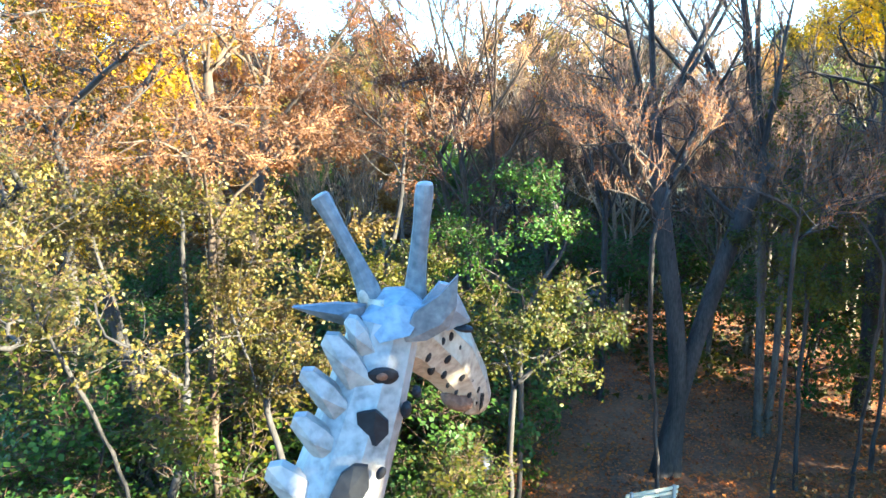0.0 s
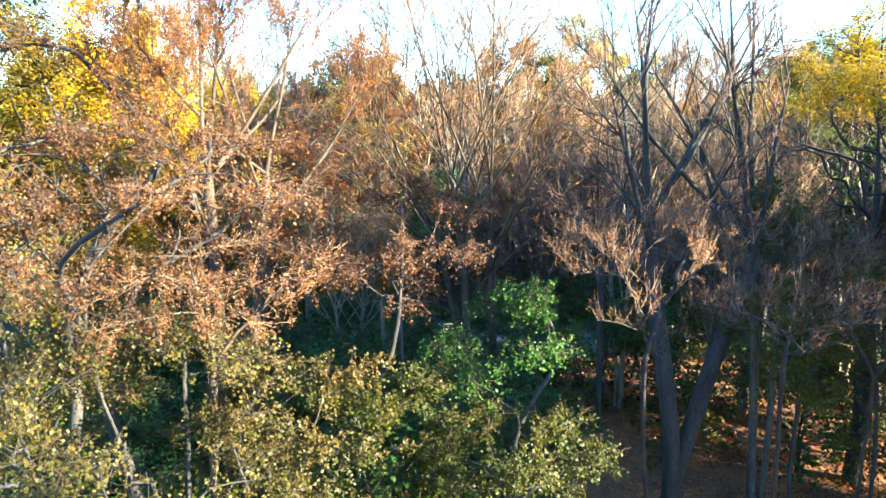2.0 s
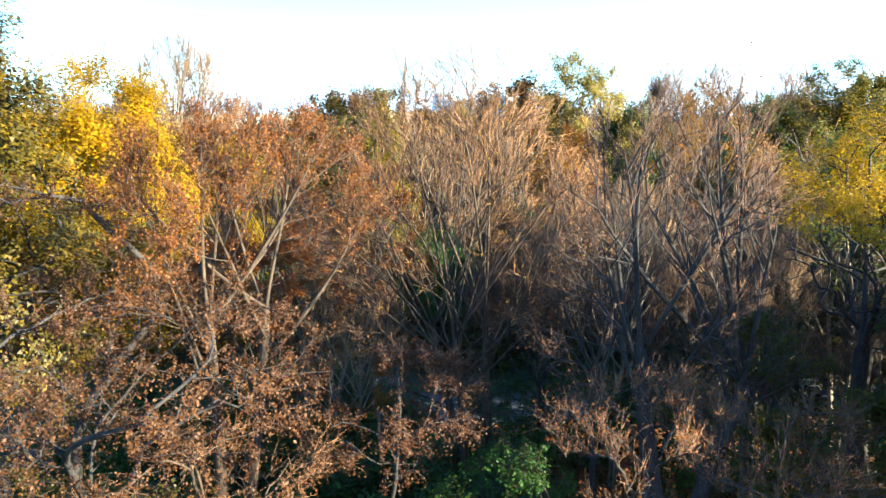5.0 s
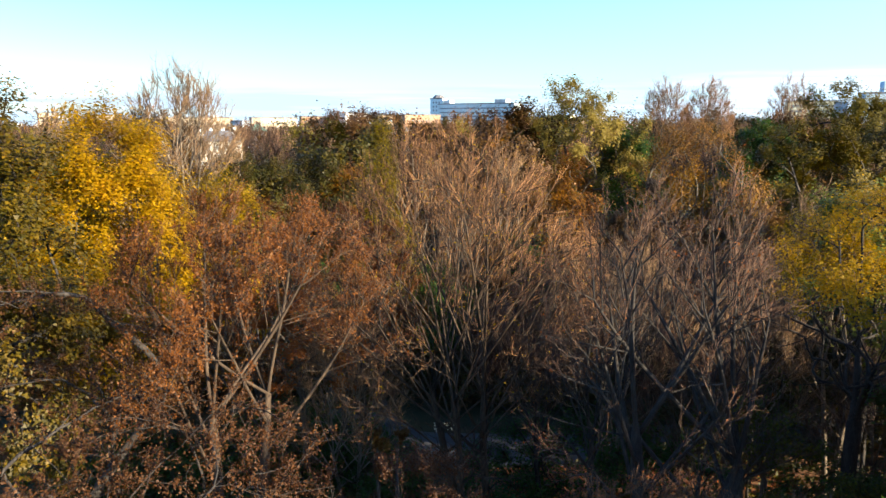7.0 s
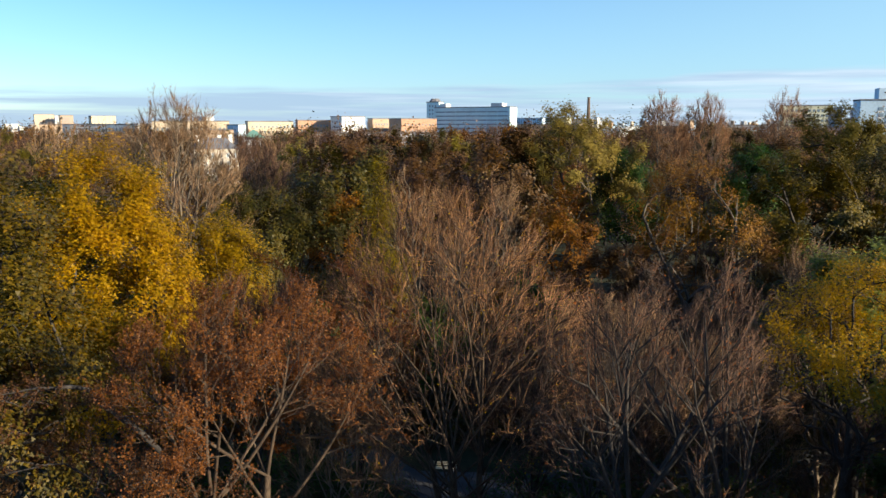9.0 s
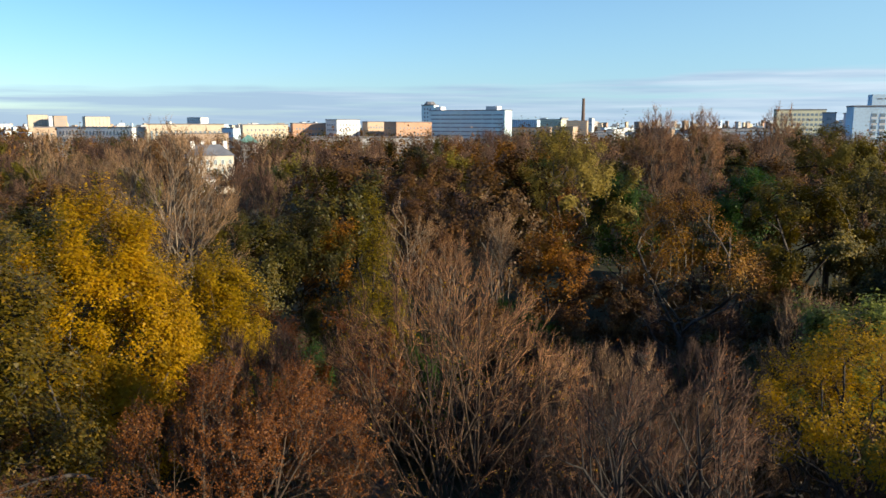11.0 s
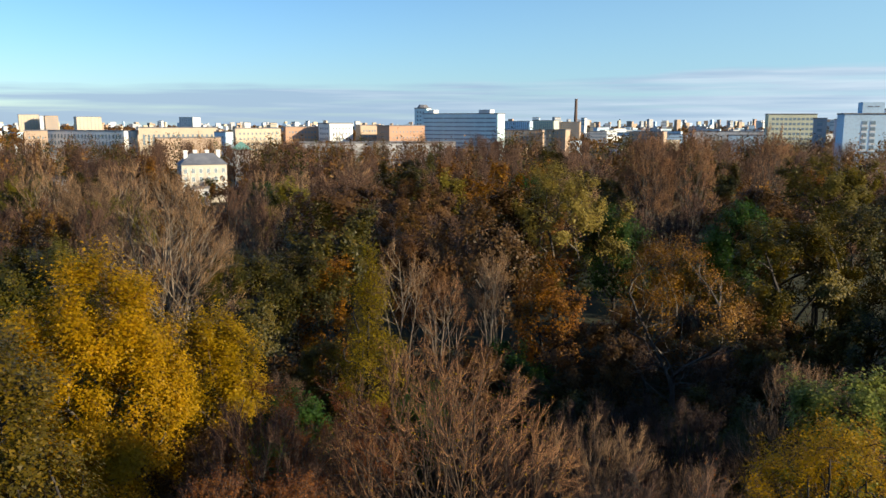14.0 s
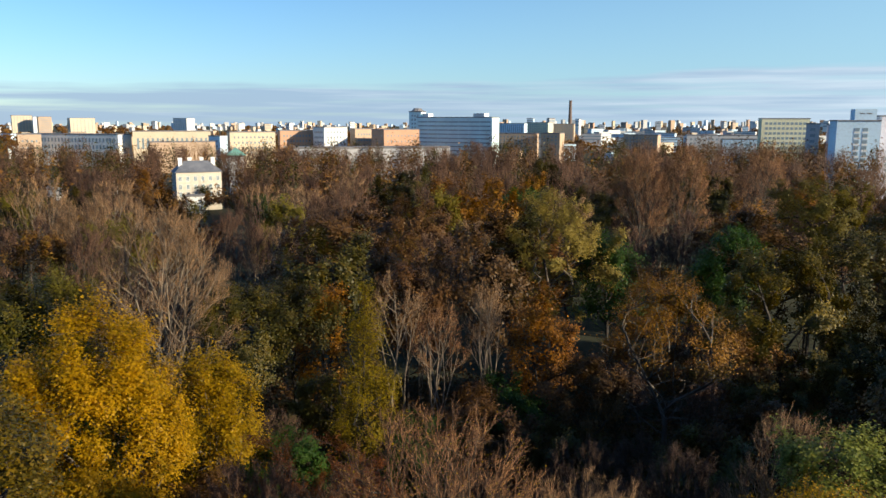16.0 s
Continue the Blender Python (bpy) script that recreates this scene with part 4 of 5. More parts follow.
# Woods made of a few kinds, each tree set and turned singly.
KINDS = [
    ("oak", "oak with thinning olive-brown leaves", dict(height=21, radius=6.8, low=8, leaf="olive", leaves=14625, leaf_size=0.29, trunk_r=0.28, clumps=100)),
    ("beech", "rust-brown beech in the wood", dict(height=22, radius=7.0, low=9, leaf="brown", leaves=14625, leaf_size=0.29, trunk_r=0.28, clumps=100)),
    ("bare_tree", "bare brown tree in the wood", dict(height=22, radius=6.2, low=7, bark="grey", twig="russet", trunk_r=0.24, up=0.9, rise=0.6, limbs=20, kids=(7, 4), twigs=1.7, twig_len=1.5, twig_r=0.021, shoots=2, taper=0.52, wild=0.3)),
    ("maple", "orange-brown maple in the wood", dict(height=20, radius=5.8, low=8, leaf="orange", leaves=11250, leaf_size=0.29, trunk_r=0.24, clumps=80)),
    ("alder", "dark green alder in the wood", dict(height=19, radius=6.0, low=7, leaf="green", leaves=13500, leaf_size=0.29, trunk_r=0.24, clumps=80)),
    ("bare_tree", "bare dark tree in the wood", dict(height=20, radius=5.8, low=8, bark="dark", twig="brown", trunk_r=0.22, up=0.7, rise=0.6, limbs=20, kids=(7, 4), twigs=1.7, twig_len=1.5, twig_r=0.021, shoots=2, taper=0.52, wild=0.35)),
    ("beech", "beech with dull tan leaves", dict(height=21, radius=6.4, low=9, leaf="tan", leaves=11250, leaf_size=0.29, trunk_r=0.24, clumps=80)),
    ("bare_tree", "pale bare tree with fine tan twigs", dict(height=23, radius=6.0, low=7, bark="pale", twig="pale", trunk_r=0.24, up=0.9, rise=0.7, stems=2, limbs=20, kids=(7, 4), twigs=1.7, twig_len=1.5, twig_r=0.021, shoots=2, taper=0.52, wild=0.3)),
    ("oak", "oak with pale olive-yellow leaves", dict(height=20, radius=6.0, low=8, leaf="paleolive", leaves=12375, leaf_size=0.29, trunk_r=0.24, clumps=84)),
    ("maple", "rust-brown maple in the wood", dict(height=20, radius=5.6, low=8, leaf="brown", leaves=12375, leaf_size=0.29, trunk_r=0.24, clumps=84)),
    ("alder", "unseen dense dark green alder added to shade the clearing", dict(height=20, radius=6.0, low=6, leaf="green", leaves=20000, leaf_size=0.28, trunk_r=0.24, clumps=180)),
]
models, far_models = [], []
for i, (kind, label, kw) in enumerate(KINDS):
    full = dict(targets=90, twigs=1, sides=3, twig_r=0.04, twig_len=1.5, puff=0.42 if "clumps" in kw else 0) | kw
    models.append((kind, label, tree_meshes(200 + i, **full)))
    light = full | dict(targets=full["targets"] // 2 + 10, twig_r=0.034, kids=(5, 3), shoots=1)
    if "leaves" in light:
        light["leaves"], light["leaf_size"] = int(light["leaves"] * 0.5), light["leaf_size"] * 1.35
    else:
        light["twigs"] = 1.9
    far_models.append((kind, label, tree_meshes(240 + i, **light)))
taken = [(o.location.x, o.location.y) for o in bpy.data.objects if o.type == "EMPTY"]
rng = random.Random(8)


def wood(x, y, which, size, full=False):
    kind, label, pieces = (far_models if not full and (y > 138 or x > 0.62 * y + 12) else models)[which]
    top = new(kind)
    top.location, top.rotation_euler = (x, y, 0), (0, 0, rng.uniform(0, 6.28))
    s = size * rng.uniform(0.84, 1.14)
    top.scale = (s, s, s * rng.uniform(0.9, 1.08))
    tagged(top, label, "tree", "trees of the wood")
    dress(top, pieces)
    taken.append((x, y))


def plant(count, y0, y1, weights, size, apart, edge=0.62, x0=None, x1=None):
    left = count * 30
    while count and left:
        left -= 1
        y = rng.uniform(y0, y1)
        x = rng.uniform(-edge * y - 6, edge * y + 6) if x0 is None else rng.uniform(x0, x1)
        if (y > 165 and -0.34 < x / y < -0.215) or (y > 105 and -0.325 < x / y < -0.235):
            continue
        if all((x - a) ** 2 + (y - b) ** 2 > apart ** 2 for a, b in taken):
            wood(x, y, rng.choices(range(len(models)), weights)[0], size)
            count -= 1


plant(16, 54, 96, (5, 3, 2, 0, 2, 4, 1, 1, 2, 0, 0), 0.72, 6.5, x0=28, x1=62)
plant(40, 46, 84, (5, 4, 2, 0, 2, 4, 1, 0, 1, 0, 0), 0.60, 6.0)
plant(50, 88, 140, (3, 3, 5, 2, 1, 3, 3, 3, 3, 1, 0), 1.0, 10.2)
plant(96, 140, 240, (3, 3, 6, 2, 1, 3, 3, 4, 2, 1, 0), 1.08, 11.4, 0.6)
# low trees before the villa
for i in range(12):
    wood(-121 + 4.2 * i + rng.uniform(-1.5, 1.5), rng.uniform(326, 344), rng.choice((0, 1, 2, 6, 7)), 0.42)
# unseen trees added beside the flight; their shade falls over the lower trees
for i in range(32):
    y = rng.uniform(20, 125)
    wood(0.62 * y + rng.uniform(14, 34), y, rng.choice((0, 1, 2, 6)), 0.98)
for i in range(30):
    y = rng.uniform(47, 60)
    wood(0.5 * y + rng.uniform(15, 30), y, rng.choice((0, 1, 6)), rng.uniform(0.98, 1.1))
# unseen dense alders set towards the sun to shade the clearing's right side
for x, y, which in ((21.0, 19.5, 10), (23.0, 24.5, 10), (27.5, 17.5, 10), (28.5, 22.5, 10), (33.0, 14.5, 10), (34.0, 20.0, 10), (40.0, 12.0, 10), (41.0, 17.0, 10)):
    wood(x, y, which, 0.93, True)
wood(29.5, 26.5, 10, 0.98, True)
# two lower unseen alders, added to shade the shrubs on the left
for x, y in ((16.5, 3.0), (22.0, 4.0)):
    wood(x, y, 4, 0.8, True)
# unseen alders on the statue's line to the sun, added to shade it
for x, y in ((12.3, -2.4), (16.0, -4.4)):
    wood(x, y, 4, 1.0, True)
# slight bare trees standing between the clearing and the path
for x, y, which, size in ((10.5, 45.0, 7, 0.78), (14.0, 40.0, 2, 0.74), (17.5, 44.0, 7, 0.8), (12.5, 50.0, 5, 0.76), (6.8, 50.0, 2, 0.72), (22.5, 38.0, 2, 0.72), (25.0, 47.5, 7, 0.8), (-5.0, 43.0, 7, 0.74), (-10.5, 46.0, 2, 0.76), (19.0, 54.0, 5, 0.8), (-5.0, 51.0, 5, 0.66), (6.0, 44.0, 5, 0.7)):
    wood(x, y, which, size)
# further unseen alders off to the right, added as shade casters
for x, y, which, size in ((23.5, 30.0, 10, 0.72), (29.0, 27.0, 10, 0.9), (35.0, 26.0, 10, 1.0)):
    wood(x, y, which, size, True)

# far woods between the park and the town, too many to count
rng2 = np.random.default_rng(77)
for leaf, count, seed in (("brown", 110, 1), ("olive", 110, 2), ("tan", 90, 3)):
    vs, fs, off = [], [], 0
    for _ in range(count):
        y = rng2.uniform(225, 590)
        x = rng2.uniform(-0.6 * y, 0.6 * y)
        tall = (0.42 if -0.335 < x / y < -0.215 and y < 380 else 1) * rng2.uniform(23, 29) * (1.06 if y > 330 else 1.0) * (1.08 if x > 40 else 1.0)
        r = rng2.uniform(4, 7)
        c = unit(rng2.normal(size=(14, 3))) * rng2.uniform(0.3, 0.95, (14, 1))
        p = c[rng2.integers(0, 14, 500)] + rng2.normal(size=(500, 3)) * 0.2
        p = np.stack([x + p[:, 0] * r, y + p[:, 1] * r, np.maximum(0.3, tall * (0.55 + 0.42 * p[:, 2]))], 1)
        v, f = blades(rng2, p, 0.8, p - np.array([x, y, tall * 0.45]))
        vs.append(v), fs.append(f + off)
        off += len(v)
    tagged(new("far_woods", mesh_of("far_woods", np.concatenate(vs), np.concatenate(fs), LEAF[leaf])), "distant autumn treetops reaching to the town", "woods", kind="stuff")
vs, fs, off = [], [], 0
for _ in range(340):
    y = rng2.uniform(215, 520)
    x = rng2.uniform(-0.6 * y, 0.6 * y)
    if -0.335 < x / y < -0.215 and y < 380:
        continue
    tall, r = rng2.uniform(24, 30) * (1.08 if x > 30 else 1.0), rng2.uniform(3.5, 6)
    k = 520
    a = np.stack([x + rng2.normal(size=k) * r * 0.28, y + rng2.normal(size=k) * r * 0.28, tall * rng2.uniform(0.2, 0.8, k)], 1)
    d = np.stack([(a[:, 0] - x) * 0.5 + rng2.normal(size=k) * 0.6, (a[:, 1] - y) * 0.5 + rng2.normal(size=k) * 0.6, rng2.uniform(1.4, 4.6, k)], 1)
    v, f = spikes(a, a + d, np.full(k, 0.055))
    vs.append(v), fs.append(f + off)
    off += len(v)
    v, f = spikes(np.array([[x, y, -0.5]]), np.array([[x, y, tall * 0.9]]), np.array([0.3]))
    vs.append(v), fs.append(f + off)
    off += len(v)
tagged(new("far_woods", mesh_of("far_woods", np.concatenate(vs), np.concatenate(fs), TWIG["russet"])), "distant bare treetops in a brownish haze of twigs", "woods", kind="stuff")

# ---- the town ----
def plaster(name, c, rough=0.85):
    return noisy(name, [tuple(v * 0.82 for v in c), c, tuple(min(0.9, v * 1.08) for v in c)], 0.07, rough, 0.05, 14, objvar=0.05)


WALL = {
    "white": plaster("white_render", (0.66, 0.67, 0.66)),
    "cream": plaster("cream_render", (0.53, 0.445, 0.33)),
    "ivory": plaster("ivory_render", (0.47, 0.43, 0.36)),
    "tan": plaster("tan_render", (0.43, 0.32, 0.23)),
    "brick": plaster("orange_brick", (0.44, 0.27, 0.18)),
    "grey": plaster("grey_concrete", (0.42, 0.43, 0.44)),
    "lilac": plaster("lilac_render", (0.52, 0.51, 0.58)),
    "yellow": plaster("pale_yellow_render", (0.528, 0.528, 0.387)),
    # cyan and blue: the bluish glow of shaded fronts, put into the wall colour
    "cyan": plaster("shade_cyan_wall", (0.60, 0.76, 0.80)),
    "blue": plaster("shade_blue_wall", (0.50, 0.66, 0.79)),
}
ROOF = noisy("bitumen_roof", [(0.10, 0.10, 0.11), (0.22, 0.22, 0.23)], 0.1, 0.9, 0.1)
SLATE = noisy("grey_slate_roof", [(0.07, 0.08, 0.10), (0.12, 0.13, 0.155), (0.17, 0.18, 0.20)], 0.25, 0.6, 0.2, 12)
COPPER = noisy("green_copper_roof", [(0.08, 0.20, 0.17), (0.15, 0.30, 0.26)], 0.3, 0.6, 0.1)
SOOT = noisy("sooty_brick", [(0.10, 0.075, 0.06), (0.17, 0.12, 0.10)], 0.1, 0.9, 0.1)
GLASS, _, _, gb = mat("window_glass", 0.12)
gb.inputs["Base Color"].default_value, gb.inputs["Specular IOR Level"].default_value = (0.20, 0.26, 0.30, 1), 0.7


def slab(w, d, h, bevel=0.0):
    b = bmesh.new()
    box(b, -w / 2, -d / 2, 0, w / 2, d / 2, h, bevel=bevel)
    return b


def house_block(name, label, x0, x1, dist, top, phi, depth, wall, front=(0, 0), side=(0, 0), win=(1.3, 1.7), base=0.0, band=False, parapet=0.7, edge=2.0, low=0.0):
    """A flat-roofed building: walls, roof with parapet, and windows set in rows. phi turns its front away from the view."""
    a = radians(phi)
    w = max(3.0, ((x1 - x0) - depth * abs(math.sin(a))) / math.cos(a))
    thing = new(name)
    thing.location, thing.rotation_euler = ((x0 + x1) / 2, dist + depth / 2, base), (0, 0, a)
    tagged(thing, label, "building")
    h = top - base
    part("wall", slab(w, depth, h + 0.3), WALL[wall], thing)
    r = bmesh.new()
    box(r, -w / 2 - 0.25, -depth / 2 - 0.25, h + 0.304, w / 2 + 0.25, depth / 2 + 0.25, h + 0.304 + parapet)
    part("roof", r, ROOF, thing)
    faces = [(front, Matrix.Translation((0, -depth / 2, 0)), w), (side, pose(math.copysign(w / 2, phi) * -1 if phi else w / 2, 0, 0, 0, 0, -90 if phi > 0 else 90), depth)]
    for (cols, rows), m, span in faces:
        if not cols:
            continue
        gap, rise = (span - 2 * edge) / cols, (h - low - 1.6) / rows
        ww = gap * 0.94 if band else min(win[0], gap * 0.75)
        pane = bmesh.new()
        box(pane, -ww / 2, -0.12, 0, ww / 2, 0.1, min(win[1], rise * 0.75))
        me = bpy.data.meshes.new("window")
        pane.to_mesh(me), pane.free()
        me.materials.append(GLASS)
        for i in range(cols):
            for j in range(rows):
                o = new("window", me)
                o.parent = thing
                o.matrix_local = m @ Matrix.Translation((-span / 2 + edge + gap * (i + 0.5), 0, low + 1.3 + rise * j))
    return thing


sky_rng, low_rise = random.Random(21), []
house_block("palace_wing", "long pale stone building with rows of tall windows in shade", -343, -243, 690, 26.7, -22, 16, "white", (26, 3), win=(1.6, 3.4), low=8)
house_block("palace_wing", "taller brownish corner block of a long pale building", -338, -316, 676, 26.8, 26, 14, "tan", (4, 3), low=8)
house_block("palace_wing", "cream building with tall dark windows between pilasters", -242, -177, 680, 29.4, 18, 18, "cream", (15, 1), win=(1.7, 9.0), low=14)
house_block("apartment_building", "lower tan building lit by the sun", -203, -154, 604, 22.6, 22, 14, "tan", (0, 0))
house_block("apartment_building", "narrow building with its pale blue front in shade", -167, -152, 640, 26.3, -32, 8, "blue", (3, 6))
house_block("apartment_building", "sunlit cream building with four rows of windows", -157, -118, 660, 29.1, 24, 12, "cream", (10, 5), low=6)
house_block("apartment_building", "sunlit orange brick building with rows of windows", -120, -89, 684, 30.1, 20, 12, "brick", (9, 5), low=6)
house_block("apartment_building", "white building with shaded end and sunlit front", -88, -59, 670, 33.1, 38, 18, "white", (6, 6), (5, 6), low=6)
house_block("apartment_building", "sunlit tan building beside brick blocks", -58, -38, 690, 31.5, 30, 10, "tan", (5, 5), low=6)
house_block("apartment_building", "orange brick block with a dark shaded end", -38, 2, 655, 31.3, 28, 24, "brick", (9, 5), (4, 5), low=6, win=(1.0, 1.4))
tower = house_block("office_tower", "pale office tower with a domed dark roof", -7, 8.5, 724, 46.5, -34, 8, "cyan", (3, 11), low=6)
cap = bmesh.new()
r = bmesh.ops.create_cone(cap, cap_ends=True, segments=8, radius1=5.8, radius2=3.4, depth=2.6)["verts"]
bmesh.ops.transform(cap, matrix=Matrix.Translation((0, 0, 48.9)), verts=r)
part("dome", cap, ROOF, tower, "dark domed roof")
office = house_block("office_block", "long white office block with bands of windows in shade", 0, 71.5, 700, 41.4, -33, 13, "cyan", (7, 10), (0, 0), win=(9, 1.05), band=True, low=4, edge=1.5)
for u in (-30, 22, 27):
    b = bmesh.new()
    box(b, u - 3, -5, 42.4, u + 3, 3, 45.4)
    part("roof_house", b, WALL["white"], office, "white plant room on the roof")
house_block("apartment_building", "low dark annex before an office block", 46, 60, 690, 22, -30, 8, "grey")
house_block("viaduct_wall", "long low pale greenish hall roof beyond the trees", -81, 22, 520, 21.0, 8, 14, "grey", parapet=1.2)
house_block("apartment_building", "tan block with a shaded front", 78, 118, 764, 26.5, -20, 10, "tan", (10, 6), low=6)
house_block("apartment_building", "tan block with a sunlit end wall", 117, 139, 742, 27.0, -36, 10, "tan", (4, 6), low=6)
house_block("apartment_building", "far housing block with shade-blue walls", 113, 154, 1104, 34.5, -30, 12, "blue", (12, 9), low=10)
house_block("apartment_building", "far pale block with yellow sunlit end", 160, 198, 1150, 35.5, -34, 16, "yellow", (10, 9), low=10)
house_block("apartment_building", "far tan housing block", 200, 232, 1154, 33.5, -20, 12, "tan", (10, 8), low=10)
house_block("apartment_building", "roofs of shaded tan town houses", 212, 249, 800, 24.5, -30, 14, "tan", (9, 5), low=6)
house_block("apartment_building", "row of shaded blue-grey town houses", 244, 309, 704, 26.0, -14, 14, "grey", (16, 5), low=6)
house_block("apartment_building", "row of shaded bluish town houses with bright roofs", 252, 300, 640, 24.0, -18, 12, "blue", (12, 4), low=6)
house_block("apartment_building", "pale yellow eight-storey housing block with rows of windows", 261, 297, 592, 40.6, -12, 12, "yellow", (10, 9), win=(2.0, 1.8), low=6)
g = house_block("apartment_building", "grey block with deep balconies", 249, 260, 500, 37.2, -26, 9, "grey", (1, 8), win=(6.5, 1.8), low=6)
house_block("apartment_building", "blank lilac end wall of a housing block", 257, 267, 486, 36.6, -12, 8, "lilac")
t1 = house_block("tower_block", "tall tower block coloured shade-blue, with two columns of windows", 213.4, 236.5, 396, 39.2, -14, 14, "blue", (0, 0), (0, 0), edge=3)
for i in range(2):
    for j in range(11):
        b = bmesh.new()
        box(b, -1.15, -0.12, 0, 1.15, 0.1, 1.7)
        o = part("window", b, GLASS, t1)
        o.matrix_local = Matrix.Translation((-0.6 + 3.9 * i, -7, 4 + 3.05 * j))
        b = bmesh.new()
        box(b, -1.45, -0.14, -1.0, 1.45, 0.0, -0.1, bevel=0.03)
        o = part("balcony", b, WALL["white"], t1, "white balcony front")
        o.matrix_local = Matrix.Translation((-0.6 + 3.9 * i, -7, 4 + 3.05 * j))
b = bmesh.new()
box(b, -1.6, -5, 40.2, 8.6, 3, 45.6)
part("roof_house", b, WALL["blue"], t1, "plant room coloured shade-blue")
b = bmesh.new()
for u in (-1.0, 1.0):
    box(b, 3.5 + u * 1.6 - 1.2, -5.1, 43.2, 3.5 + u * 1.6 + 1.2, -4.9, 43.7)
part("lettering", b, ROOF, t1, "dark bars of unreadable lettering")
house_block("tower_block", "tower block side with a column of small windows", 236.6, 252, 398, 41.6, -6, 10, "lilac", (3, 12), win=(0.9, 1.0), low=4)
for k in range(70):
    y = sky_rng.uniform(740, 2100)
    low_rise.append((sky_rng.uniform(0.06, 0.44) * y, y, sky_rng.uniform(12, 34), 12, sky_rng.uniform(15, 23), sky_rng.choice((-30, -18, 22, 30)), sky_rng.choice((3, 4, 0, 3))))

# factory chimney
chim = tagged(new("factory_chimney"), "tall dark brick factory chimney on the skyline", "chimney")
chim.location = (280, 1450, 0)
b = bmesh.new()
r = bmesh.ops.create_cone(b, cap_ends=True, segments=16, radius1=4.2, radius2=2.4, depth=74)["verts"]
bmesh.ops.transform(b, matrix=Matrix.Translation((0, 0, 37)), verts=r)
part("shaft", b, SOOT, chim)
b = bmesh.new()
r = bmesh.ops.create_cone(b, cap_ends=True, segments=16, radius1=2.9, radius2=2.9, depth=1.6)["verts"]
bmesh.ops.transform(b, matrix=Matrix.Translation((0, 0, 74)), verts=r)
part("rim", b, SOOT, chim)

# white house with a hipped roof, in the trees
villa = tagged(new("villa"), "white two-storey house with grey hipped roof and chimneys", "house")
villa.location, villa.rotation_euler = (-98.6, 357, 0), (0, 0, radians(26))
W, DP, EV = 19.5, 11.0, 17.0
part("wall", slab(W, DP, EV), WALL["ivory"], villa)
b = bmesh.new()
o = 0.6
lo = [b.verts.new(p) for p in ((-W / 2 - o, -DP / 2 - o, EV), (W / 2 + o, -DP / 2 - o, EV), (W / 2 + o, DP / 2 + o, EV), (-W / 2 - o, DP / 2 + o, EV))]
hi = [b.verts.new(p) for p in ((-W / 2 + 4.6, 0, EV + 4.8), (W / 2 - 4.6, 0, EV + 4.8))]
for f in ((lo[0], lo[1], hi[1], hi[0]), (lo[1], lo[2], hi[1]), (lo[2], lo[3], hi[0], hi[1]), (lo[3], lo[0], hi[0]), (lo[3], lo[2], lo[1], lo[0])):
    b.faces.new(f)
part("roof", b, SLATE, villa, "grey slate hipped roof")
for cx, cy in ((-7.2, -1.6), (-2.6, 1.2), (2.6, 1.2), (7.4, 0.6)):
    b = bmesh.new()
    box(b, cx - 0.8, cy - 0.6, EV + 1.2, cx + 0.8, cy + 0.6, EV + 6.2)
    box(b, cx - 0.95, cy - 0.75, EV + 5.7, cx + 0.95, cy + 0.75, EV + 6.0)
    part("chimney", b, WALL["white"], villa, "white rendered chimney")
for span, m, cols in ((W, pose(0, -DP / 2, 0), 6), (DP, pose(-W / 2, 0, 0, 0, 0, -90), 3)):
    for i in range(cols):
        for zz in (6.4, 9.6, 13.2):
            b = bmesh.new()
            box(b, -0.62, -0.06, 0, 0.62, 0.1, 2.0)
            wdw = part("window", b, GLASS, villa)
            wdw.matrix_local = m @ Matrix.Translation((-span / 2 + span / cols * (i + 0.5), 0, zz))
            b = bmesh.new()
            for q in ((-0.75, -0.14, -0.12, 0.75, 0.02, 0.0), (-0.75, -0.12, 2.0, 0.75, 0.02, 2.12), (-0.75, -0.12, 0.0, -0.62, 0.02, 2.0), (0.62, -0.12, 0.0, 0.75, 0.02, 2.0), (-0.04, -0.1, 0, 0.04, 0.0, 2.0)):
                box(b, *q)
            part("frame", b, WALL["white"], wdw)
house_block("pavilion", "small white flat pavilion among trees", -99, -91, 338, 7.2, 10, 5, "white")
house_block("pavilion", "low pale shed roof between the trees", -169, -154, 420, 12.6, 12, 8, "white")
house_block("pavilion", "low pale building among trees", -186, -177, 398, 7.0, 20, 6, "grey")
kiosk = house_block("kiosk", "small house with a green copper roof", -103, -94, 432, 19.5, 16, 6, "grey")
b = bmesh.new()
r = bmesh.ops.create_cone(b, cap_ends=True, segments=4, radius1=7.5, radius2=0.6, depth=4.0)["verts"]
bmesh.ops.transform(b, matrix=Matrix.Translation((0, 0, 22.8)) @ pose(0, 0, 0, 0, 0, 45), verts=r)
part("copper_roof", b, COPPER, kiosk, "green copper pyramid roof")

# housing blocks on the skyline
for x0, x1, d, top, ph, wl_ in ((-904, -858, 1800, 47, 30, "cream"), (-850, -815, 1780, 44, 30, "white"), (-802, -769, 1700, 44, 32, "tan"), (-650, -602, 1500, 41, 36, "cream"), (-548, -498, 1800, 41.5, -34, "white")):
    house_block("housing_block", "far housing block lit by the low sun", x0, x1, d, top, ph, 22, wl_, (6, 8), (4, 8), win=(2.6, 1.6), low=12)
shapes = []
